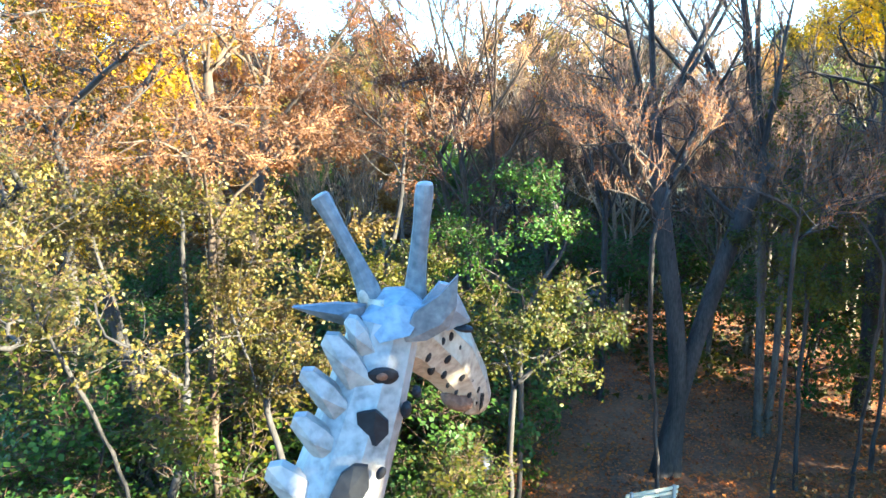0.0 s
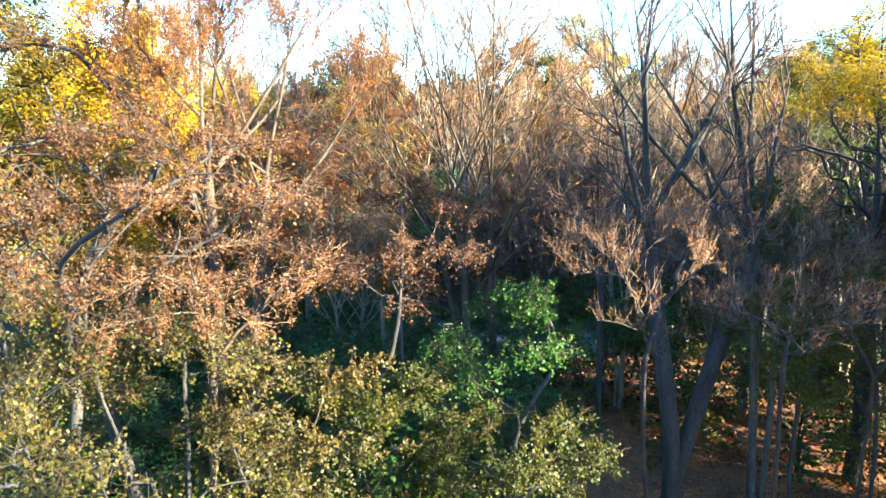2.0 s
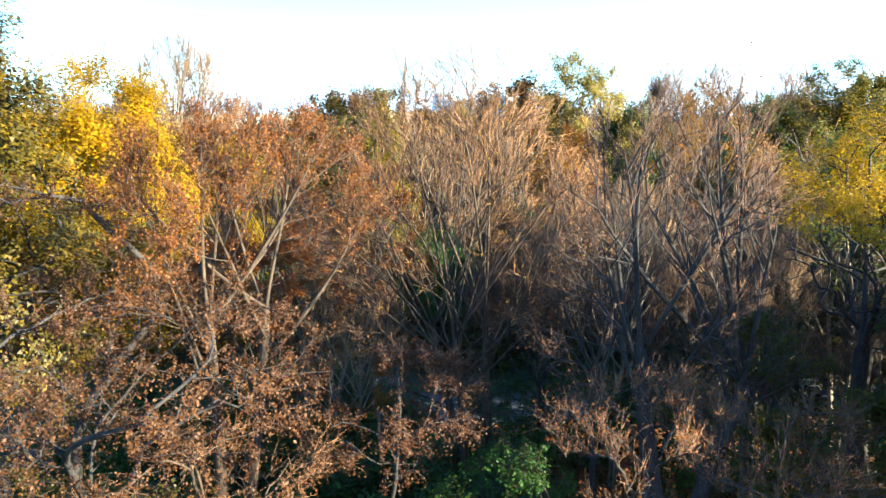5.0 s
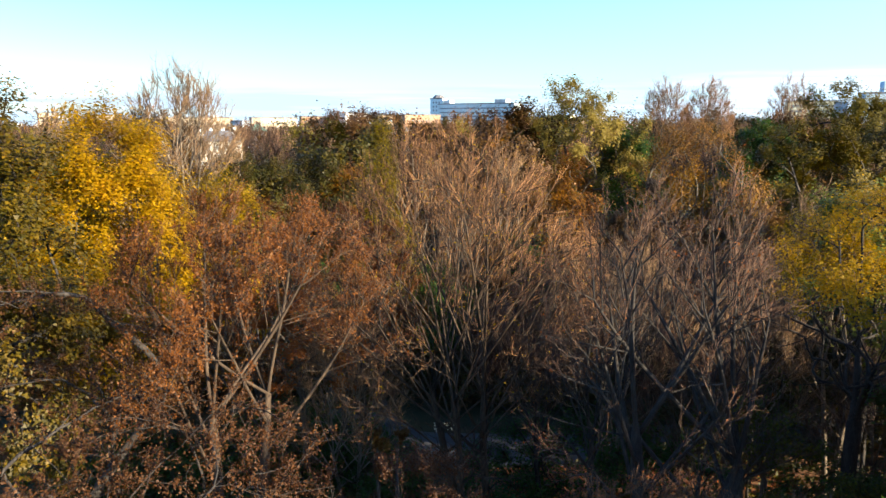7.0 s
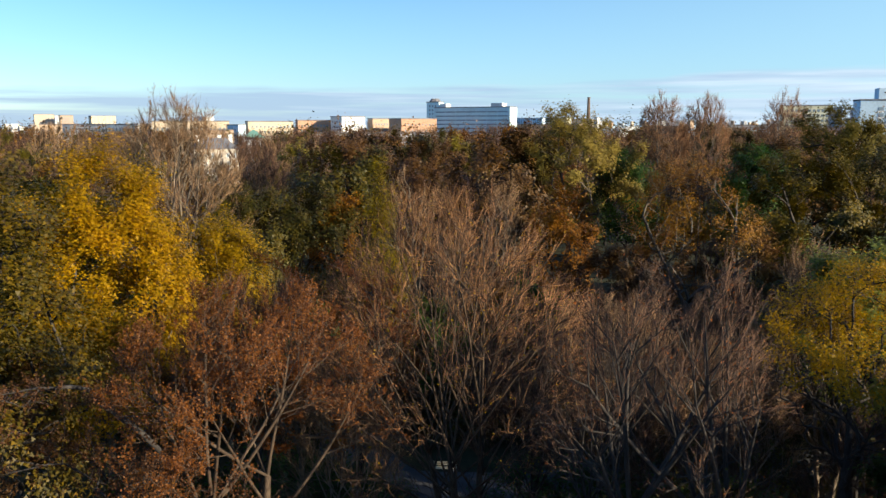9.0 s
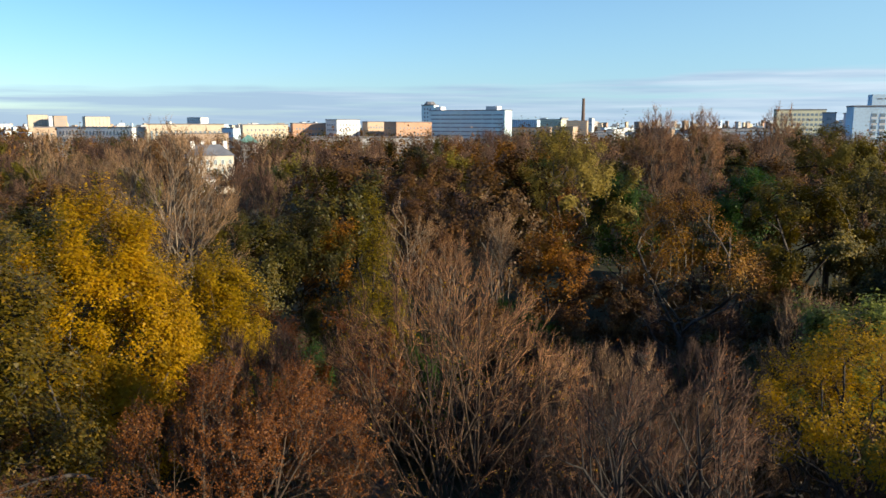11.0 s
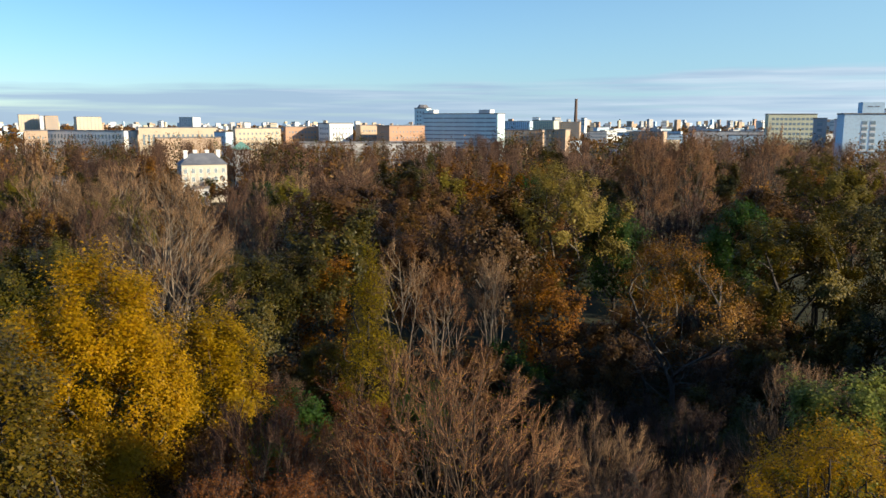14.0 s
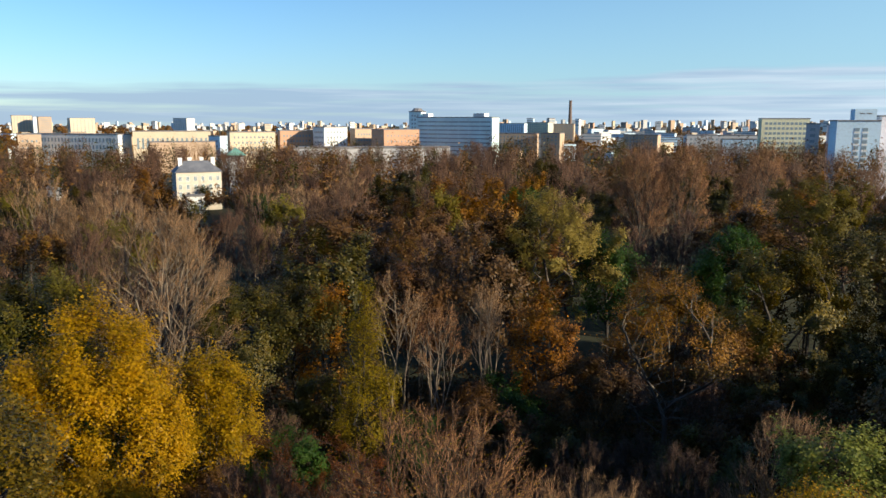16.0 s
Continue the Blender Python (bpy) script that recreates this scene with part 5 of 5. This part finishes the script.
for wl_ in ("white", "cream", "tan", "blue", "grey", "brick"):
    w, h = sky_rng.uniform(26, 50), 1.0
    me_w = bpy.data.meshes.new("wall")
    b = slab(1, 1, 1)
    b.to_mesh(me_w), b.free()
    me_w.materials.append(WALL[wl_])
    me_r = bpy.data.meshes.new("roof")
    b = bmesh.new()
    box(b, -0.505, -0.505, 1.002, 0.505, 0.505, 1.04)
    b.to_mesh(me_r), b.free()
    me_r.materials.append(ROOF)
    me_b = bpy.data.meshes.new("window_band")
    b = bmesh.new()
    box(b, -0.47, -0.505, 0, 0.47, 0.0, 0.055)
    b.to_mesh(me_b), b.free()
    me_b.materials.append(GLASS)
    shapes.append((me_w, me_r, me_b))


def far_block(x, y, w, d, h, turn, shape):
    top = new("housing_block")
    top.location, top.rotation_euler, top.scale = (x, y, 0), (0, 0, radians(turn)), (w, d, h)
    tagged(top, "small far-off housing block on the skyline", "building", "skyline blocks")
    part("wall", shape[0], None, top), part("roof", shape[1], None, top)
    for z in (0.64, 0.84):
        o = part("window_band", shape[2], None, top)
        o.location = (0, 0, z)


for i in range(150):
    y = sky_rng.uniform(1700, 3400)
    x = sky_rng.uniform(-0.6 * y, 0.6 * y)
    east = x > 0.06 * y
    h = sky_rng.uniform(12, 20) if sky_rng.random() < (0.5 if east else 0.85) else sky_rng.uniform(26, 44 if east else 34)
    far_block(x, y, sky_rng.uniform(8, 20), sky_rng.uniform(8, 14), h, sky_rng.choice((-34, -20, 24, 32)), sky_rng.choice(shapes))
for x, y, w, d, h, turn, k in low_rise:
    far_block(x, y, w, d, h, turn, shapes[k])
# the farthest town, a scatter of blocks
town, slots = bmesh.new(), ("white", "cream", "tan", "blue", "grey")
for i in range(260):
    y = sky_rng.uniform(2600, 4700)
    x = sky_rng.uniform(-0.6 * y, 0.6 * y)
    w, d, h = sky_rng.uniform(9, 22), sky_rng.uniform(9, 16), sky_rng.uniform(14, 28 if x < 0.06 * y else 42)
    old = len(town.faces)
    box(town, -w / 2, -d / 2, 0, w / 2, d / 2, h, pose(x, y, 0, 0, 0, sky_rng.choice((-34, -20, 24, 32))))
    town.faces.ensure_lookup_table()
    for f in town.faces[old:]:
        f.material_index = i % len(slots)
town_me = bpy.data.meshes.new("far_town")
town.to_mesh(town_me), town.free()
for k in slots:
    town_me.materials.append(WALL[k])
tagged(new("far_town", town_me), "pale blocks of the far town along the horizon", "town", kind="stuff")
for i in range(130):
    y = sky_rng.uniform(740, 1700)
    x = sky_rng.uniform(-0.6 * y, 0.6 * y)
    far_block(x, y, sky_rng.uniform(12, 34), 12, sky_rng.uniform(9, 17), sky_rng.choice((-30, -18, 22, 30)), sky_rng.choice(shapes))

# tree belts between the blocks of the town
vs, fs, off = [], [], 0
for _ in range(1300):
    y = 760 * 5.6 ** rng2.uniform(0, 1)
    x, tall, r = rng2.uniform(-0.6 * y, 0.6 * y), rng2.uniform(11, 17), rng2.uniform(4, 8)
    k = 46
    p = unit(rng2.normal(size=(k, 3))) * rng2.uniform(0.5, 1, (k, 1))
    p = np.stack([x + p[:, 0] * r * 1.6, y + p[:, 1] * r, np.maximum(0.5, tall * (0.55 + 0.45 * p[:, 2]))], 1)
    v, f = blades(rng2, p, 2.6 + y / 1500, p - np.array([x, y, tall * 0.45]))
    vs.append(v), fs.append(f + off)
    off += len(v)
tagged(new("far_woods", mesh_of("far_woods", np.concatenate(vs), np.concatenate(fs), LEAF["tan"])), "brown belts of trees among the blocks of the far town", "woods", kind="stuff")

# ---- small things ----
# Giraffe statue of painted sheet metal: one mesh.
WHITE_METAL = noisy("white_painted_metal", [(0.12, 0.11, 0.10), (0.225, 0.208, 0.188), (0.29, 0.27, 0.24)], 2.6, 0.42, 0.12, 8, spec=0.4)
CREAM_METAL = noisy("cream_painted_metal", [(0.16, 0.12, 0.085), (0.30, 0.245, 0.185), (0.38, 0.33, 0.26)], 3.0, 0.45, 0.12, 8, spec=0.35)
RUSTY_METAL = noisy("rust_brown_metal", [(0.035, 0.018, 0.012), (0.10, 0.05, 0.03), (0.17, 0.09, 0.055)], 7.0, 0.7, 0.25, 6, spec=0.2)
BLUE_METAL = noisy("pale_blue_grey_metal", [(0.10, 0.115, 0.13), (0.17, 0.19, 0.21), (0.24, 0.255, 0.27)], 3.0, 0.4, 0.1, 8, spec=0.4)
SLATE_METAL = noisy("weathered_grey_metal", [(0.05, 0.055, 0.06), (0.10, 0.10, 0.105), (0.17, 0.165, 0.16)], 3.0, 0.5, 0.1, 8, spec=0.4)
DARK_METAL = noisy("dark_painted_metal", [(0.006, 0.006, 0.008), (0.016, 0.017, 0.019)], 3.0, 0.6, 0.08, 8, spec=0.2)
st_v, st_f, st_m = [], [], []


def st_add(verts, faces, material):
    off = len(st_v)
    st_v.extend(tuple(v) for v in verts)
    st_f.extend(tuple(i + off for i in f) for f in faces)
    st_m.extend([material] * len(faces))


def st_loft(spine, radii, material=0, sides=14, squash=1.0):
    """Rings along a line, closed at both ends; squash narrows them sideways."""
    pts = [Vector(p) for p in spine]
    rings = []
    for i, (p, r) in enumerate(zip(pts, radii)):
        d = (pts[min(i + 1, len(pts) - 1)] - pts[max(i - 1, 0)]).normalized()
        u = d.cross(Vector((0, 1, 0.01))).normalized()
        v = d.cross(u)
        rings.append([p + (u * math.cos(2 * math.pi * k / sides) + v * squash * math.sin(2 * math.pi * k / sides)) * r for k in range(sides)])
    verts = [q for ring in rings for q in ring]
    faces = [(i * sides + k, i * sides + (k + 1) % sides, (i + 1) * sides + (k + 1) % sides, (i + 1) * sides + k) for i in range(len(rings) - 1) for k in range(sides)]
    faces += [tuple(range(sides))[::-1], tuple(range((len(rings) - 1) * sides, len(rings) * sides))]
    st_add(verts, faces, material)


def st_blob(centre, size, material=0, turn=(0, 0, 0)):
    b = bmesh.new()
    bmesh.ops.create_icosphere(b, subdivisions=2, radius=1)
    m = Matrix.LocRotScale(centre, Euler([radians(a) for a in turn]), size)
    b.verts.index_update()
    st_add([m @ v.co for v in b.verts], [[v.index for v in f.verts] for f in b.faces], material)
    b.free()


def st_sheet(outline, bulge, thick, material):
    """A bent sheet of metal: an outline, raised in its middle, with a back face."""
    pts = [Vector(p) for p in outline]
    mid = sum(pts, Vector()) / len(pts)
    k = len(pts)
    verts = [mid + Vector(bulge)] + pts + [mid + Vector(bulge) + Vector((0, thick, 0))] + [p + Vector((0, thick, 0)) for p in pts]
    faces = []
    for a in range(k):
        b = (a + 1) % k
        faces += [(0, 1 + b, 1 + a), (k + 1, k + 2 + a, k + 2 + b), (1 + a, 1 + b, k + 2 + b, k + 2 + a)]
    st_add(verts, faces, material)


def st_tongue(root, tip, width, material=0, thick=0.05):
    """A blunt tongue of folded sheet, as in the mane."""
    a, t = Vector(root), Vector(tip)
    d = t - a
    side = d.cross(Vector((0, 1, 0))).normalized() * width
    st_sheet([a - side, a + d * 0.55 - side * 1.15, a + d * 0.9 - side * 0.75, t, a + d * 0.92 + side * 0.7, a + d * 0.5 + side * 1.05, a + side], (0, -thick, 0), thick * 1.4, material)


def st_patch(centre, size, turn=(0, 0, 0), material=1):
    st_blob(centre, size, material, turn)


NECK = [(-1.75, 3.0, 7.6), (-1.35, 3.1, 8.6), (-1.0, 3.26, 9.7), (-0.70, 3.42, 10.6), (-0.50, 3.55, 11.12), (-0.38, 3.68, 11.5), (-0.29, 3.80, 11.82)]
st_loft(NECK, [0.62, 0.48, 0.37, 0.275, 0.225, 0.20, 0.175], sides=10, squash=0.9)
st_blob((-2.5, 2.7, 7.0), (1.5, 0.75, 0.85), 0, (0, 22, 0))
for lx, ly in ((-1.7, 3.1), (-1.7, 2.3), (-3.4, 3.1), (-3.4, 2.3)):
    st_loft([(lx, ly, -0.4), (lx, ly, 0.5), (lx, ly, 3.2), (lx + 0.05, ly, 4.0), (lx, ly, 6.9)], [0.20, 0.15, 0.15, 0.19, 0.30])
# head, leaning forward and down, with a long muzzle
st_loft([(-0.36, 3.76, 11.84), (-0.18, 3.95, 11.78), (0.0, 4.16, 11.60), (0.11, 4.32, 11.40), (0.17, 4.42, 11.24), (0.18, 4.44, 11.18)], [0.14, 0.20, 0.185, 0.145, 0.115, 0.08], 3, sides=10, squash=0.92)
# the mouth, cut ragged at its edge
for k in range(5):
    st_sheet([(0.03 + 0.045 * k, 4.27 - 0.01 * k, 11.33), (0.05 + 0.045 * k, 4.27 - 0.01 * k, 11.33), (0.055 + 0.042 * k, 4.28, 11.24 - 0.02 * (k % 2)), (0.035 + 0.042 * k, 4.28, 11.24 - 0.025 * (k % 3))], (0, -0.012, 0), 0.02, (1, 3, 1, 3, 1)[k])
st_blob((0.075, 4.24, 11.30), (0.10, 0.07, 0.06), 4, (30, 25, 0))
st_patch((0.13, 4.24, 11.38), (0.05, 0.04, 0.055), (20, 20, 0), 4)
# horns: tubes, waisted and cut off square at the top
st_loft([(-0.345, 3.88, 11.90), (-0.385, 3.885, 12.02), (-0.44, 3.89, 12.15), (-0.52, 3.9, 12.30), (-0.585, 3.9, 12.42), (-0.612, 3.9, 12.465)], [0.078, 0.058, 0.042, 0.040, 0.048, 0.052], 2, sides=12)
st_blob((-0.614, 3.9, 12.467), (0.047, 0.047, 0.014), 0, (0, -30, 0))
st_loft([(-0.150, 3.95, 11.88), (-0.14, 3.95, 12.02), (-0.125, 3.95, 12.18), (-0.108, 3.95, 12.34), (-0.096, 3.95, 12.47), (-0.092, 3.95, 12.52)], [0.070, 0.055, 0.046, 0.044, 0.049, 0.045], 2, sides=12)
st_blob((-0.091, 3.95, 12.52), (0.043, 0.043, 0.022))
# ears: large folded sheets, and the brow between them
st_sheet([(-0.40, 3.74, 11.83), (-0.56, 3.70, 11.885), (-0.725, 3.68, 11.955), (-0.52, 3.72, 11.965), (-0.38, 3.76, 11.945)], (0.02, -0.07, 0.01), 0.05, 2)
st_sheet([(-0.20, 3.68, 11.78), (-0.14, 3.66, 11.93), (-0.02, 3.63, 12.02), (0.070, 3.60, 12.125), (0.065, 3.62, 11.98), (0.03, 3.66, 11.86), (-0.08, 3.68, 11.79)], (0.03, -0.01, -0.045), 0.05, 2)
st_sheet([(-0.15, 3.78, 11.90), (-0.02, 3.80, 12.05), (0.05, 3.82, 12.03), (0.14, 3.9, 11.83), (0.02, 3.9, 11.78)], (0, -0.03, 0.03), 0.06, 5)
st_sheet([(-0.40, 3.72, 11.90), (-0.30, 3.86, 12.00), (-0.17, 3.9, 12.0), (-0.08, 3.76, 11.93), (-0.16, 3.62, 11.83), (-0.30, 3.60, 11.80)], (0, -0.03, 0.05), 0.08, 5)
st_patch((0.10, 3.93, 11.79), (0.06, 0.05, 0.022), (0, 10, 0))
st_patch((-0.385, 3.83, 11.955), (0.03, 0.025, 0.06), (0, -25, 0), 3)
# mane of folded tongues along the back of the neck
for root, tip, w in (((-0.36, 3.60, 11.74), (-0.445, 3.58, 11.93), 0.042), ((-0.37, 3.55, 11.58), (-0.545, 3.53, 11.86), 0.062), ((-0.44, 3.52, 11.44), (-0.655, 3.49, 11.70), 0.055),
                     ((-0.47, 3.47, 11.24), (-0.685, 3.43, 11.50), 0.060), ((-0.56, 3.42, 11.02), (-0.80, 3.38, 11.28), 0.07), ((-0.66, 3.36, 10.78), (-0.92, 3.32, 11.02), 0.075)):
    st_tongue(root, tip, w, 0)
# dark patches, raised a little from the metal
st_patch((-0.285, 3.565, 11.65), (0.080, 0.026, 0.056), (25, 0, 8))
st_patch((-0.285, 3.542, 11.655), (0.03, 0.012, 0.024), (25, 0, 8), 4)
st_sheet([(-0.40, 3.475, 11.50), (-0.31, 3.455, 11.52), (-0.255, 3.47, 11.46), (-0.255, 3.48, 11.40), (-0.31, 3.465, 11.345), (-0.395, 3.475, 11.37)], (0, -0.012, 0), 0.03, 1)
st_sheet([(-0.40, 3.335, 11.31), (-0.34, 3.345, 11.30), (-0.335, 3.335, 11.20), (-0.40, 3.30, 11.10), (-0.50, 3.29, 11.06), (-0.51, 3.305, 11.17), (-0.46, 3.325, 11.27)], (0, -0.015, 0), 0.03, 1)
st_patch((-0.285, 3.40, 11.245), (0.024, 0.018, 0.036), (20, 15, 30))
st_patch((-0.32, 3.37, 11.10), (0.034, 0.02, 0.036), (20, 0, 30))
st_patch((-0.178, 3.60, 11.475), (0.026, 0.03, 0.048), (20, 0, 40))
st_patch((-0.130, 3.70, 11.53), (0.022, 0.03, 0.032), (20, 0, 40))
# spots over the cheek and muzzle, smaller towards the nose
for k in range(26):
    f = (k % 7) / 6 * 0.86 + 0.06 + 0.05 * (k // 7 % 2)
    ax = Vector((-0.18, 3.95, 11.78)).lerp(Vector((0.15, 4.40, 11.28)), f)
    a = -0.75 + 0.55 * (k // 7) + sky_rng.uniform(-0.16, 0.16)
    rr = 0.198 - 0.072 * f
    side, upw = Vector((0.78, -0.56, 0.1)).normalized(), Vector((0.3, 0.25, 0.92)).normalized()
    z = sky_rng.uniform(0.7, 1.35) * (1.15 - 0.5 * f)
    st_patch(ax + (side * math.cos(a) + upw * math.sin(a)) * rr * 0.96, (0.017 * z, 0.017 * z, 0.03 * z), (10, 15, 0))
for k in range(26):
    f = sky_rng.uniform(0, 5.2)
    i = int(f)
    ax = Vector(NECK[i]).lerp(Vector(NECK[i + 1]), f - i)
    if ax.z > 10.7:
        continue
    a = sky_rng.uniform(0, 6.28)
    rr = 0.5 - 0.05 * f
    st_patch(ax + Vector((math.cos(a) * rr, math.sin(a) * rr, 0)), (0.13, 0.13, 0.15))
me = bpy.data.meshes.new("giraffe_statue")
me.from_pydata(st_v, [], st_f)
for m_ in (WHITE_METAL, DARK_METAL, SLATE_METAL, CREAM_METAL, RUSTY_METAL, BLUE_METAL):
    me.materials.append(m_)
me.polygons.foreach_set("material_index", np.array(st_m, np.int32))
tagged(new("giraffe_statue", me), "tall grey-white metal giraffe statue with black spots", "statue")

# Park benches: planks on two concrete ends.
PLANK = noisy("pale_weathered_plank", [(0.32, 0.27, 0.18), (0.50, 0.44, 0.30), (0.60, 0.54, 0.40)], 1.5, 0.75, 0.2, 9, stretch=(0.3, 4, 4), objvar=0.1)
CONCRETE = noisy("grey_concrete_foot", [(0.22, 0.22, 0.21), (0.36, 0.35, 0.33)], 4, 0.9, 0.2)


def bench(x, y, turn, label):
    top = tagged(new("park_bench"), label, "bench", "park benches")
    top.location, top.rotation_euler = (x, y, -0.15), (0, 0, radians(turn))
    for sx in (-0.85, 0.85):
        b = bmesh.new()
        box(b, sx - 0.06, -0.25, 0, sx + 0.06, 0.25, 0.42, bevel=0.015)
        box(b, sx - 0.05, 0.20, 0.30, sx + 0.05, 0.32, 0.92, bevel=0.015)
        part("leg", b, CONCRETE, top)
    for yy, zz, tip in ((-0.2, 0.44, 0), (-0.05, 0.44, 0), (0.1, 0.44, 0), (0.19, 0.62, 78), (0.215, 0.80, 78)):
        b = bmesh.new()
        box(b, -1.05, -0.065, -0.022, 1.05, 0.065, 0.022, bevel=0.008)
        o = part("slat", b, PLANK, top)
        o.matrix_local = pose(0, yy, zz, tip)


bench(0.8, 61.6, 0, "pale slatted park bench beside an asphalt path")
bench(7.0, 25.3, 200, "pale slatted park bench on leaf-strewn ground")

# lamp with a dark rounded hood on a slim post
lamp = tagged(new("park_lamp"), "dark rounded park lamp on a slim post", "street lamp")
lamp.location = (1.15, 20.6, -0.3)
DARK_IRON = noisy("dark_iron", [(0.03, 0.035, 0.045), (0.06, 0.065, 0.08)], 6, 0.5, 0.1)
b = bmesh.new()
r = bmesh.ops.create_cone(b, cap_ends=True, segments=12, radius1=0.07, radius2=0.045, depth=3.8)["verts"]
bmesh.ops.transform(b, matrix=Matrix.Translation((0, 0, 1.9)), verts=r)
part("post", b, DARK_IRON, lamp)
b = bmesh.new()
bmesh.ops.create_uvsphere(b, u_segments=16, v_segments=10, radius=0.22)
bmesh.ops.transform(b, matrix=Matrix.Translation((0, 0, 3.95)) @ Matrix.Diagonal((1, 1, 0.85, 1)), verts=b.verts)
part("globe", b, noisy("smoked_globe", [(0.03, 0.034, 0.045), (0.06, 0.065, 0.08)], 3, 0.5, 0, spec=0.3), lamp)
b = bmesh.new()
r = bmesh.ops.create_cone(b, cap_ends=True, segments=14, radius1=0.2, radius2=0.05, depth=0.14)["verts"]
bmesh.ops.transform(b, matrix=Matrix.Translation((0, 0, 4.16)), verts=r)
part("cap", b, DARK_IRON, lamp)

# magpie's nest of sticks high in a bare crown
r3 = np.random.default_rng(9)
forks = [nest_oak.matrix_basis @ v.co for v in nest_oak.children[0].data.vertices]
perch = np.array(min(forks, key=lambda p: (p - Vector((7.9, 29.0, 22.6))).length)) + np.array([0, 0, 0.12])
p = unit(r3.normal(size=(420, 3))) * 0.2 * r3.uniform(0.5, 1, (420, 1)) + perch
v, f = spikes(p, p + r3.normal(size=(420, 3)) * 0.12, np.full(420, 0.012))
tagged(new("bird_nest", mesh_of("bird_nest", v, f, TWIG["dark"])), "dark nest of sticks in a bare treetop", "nest")
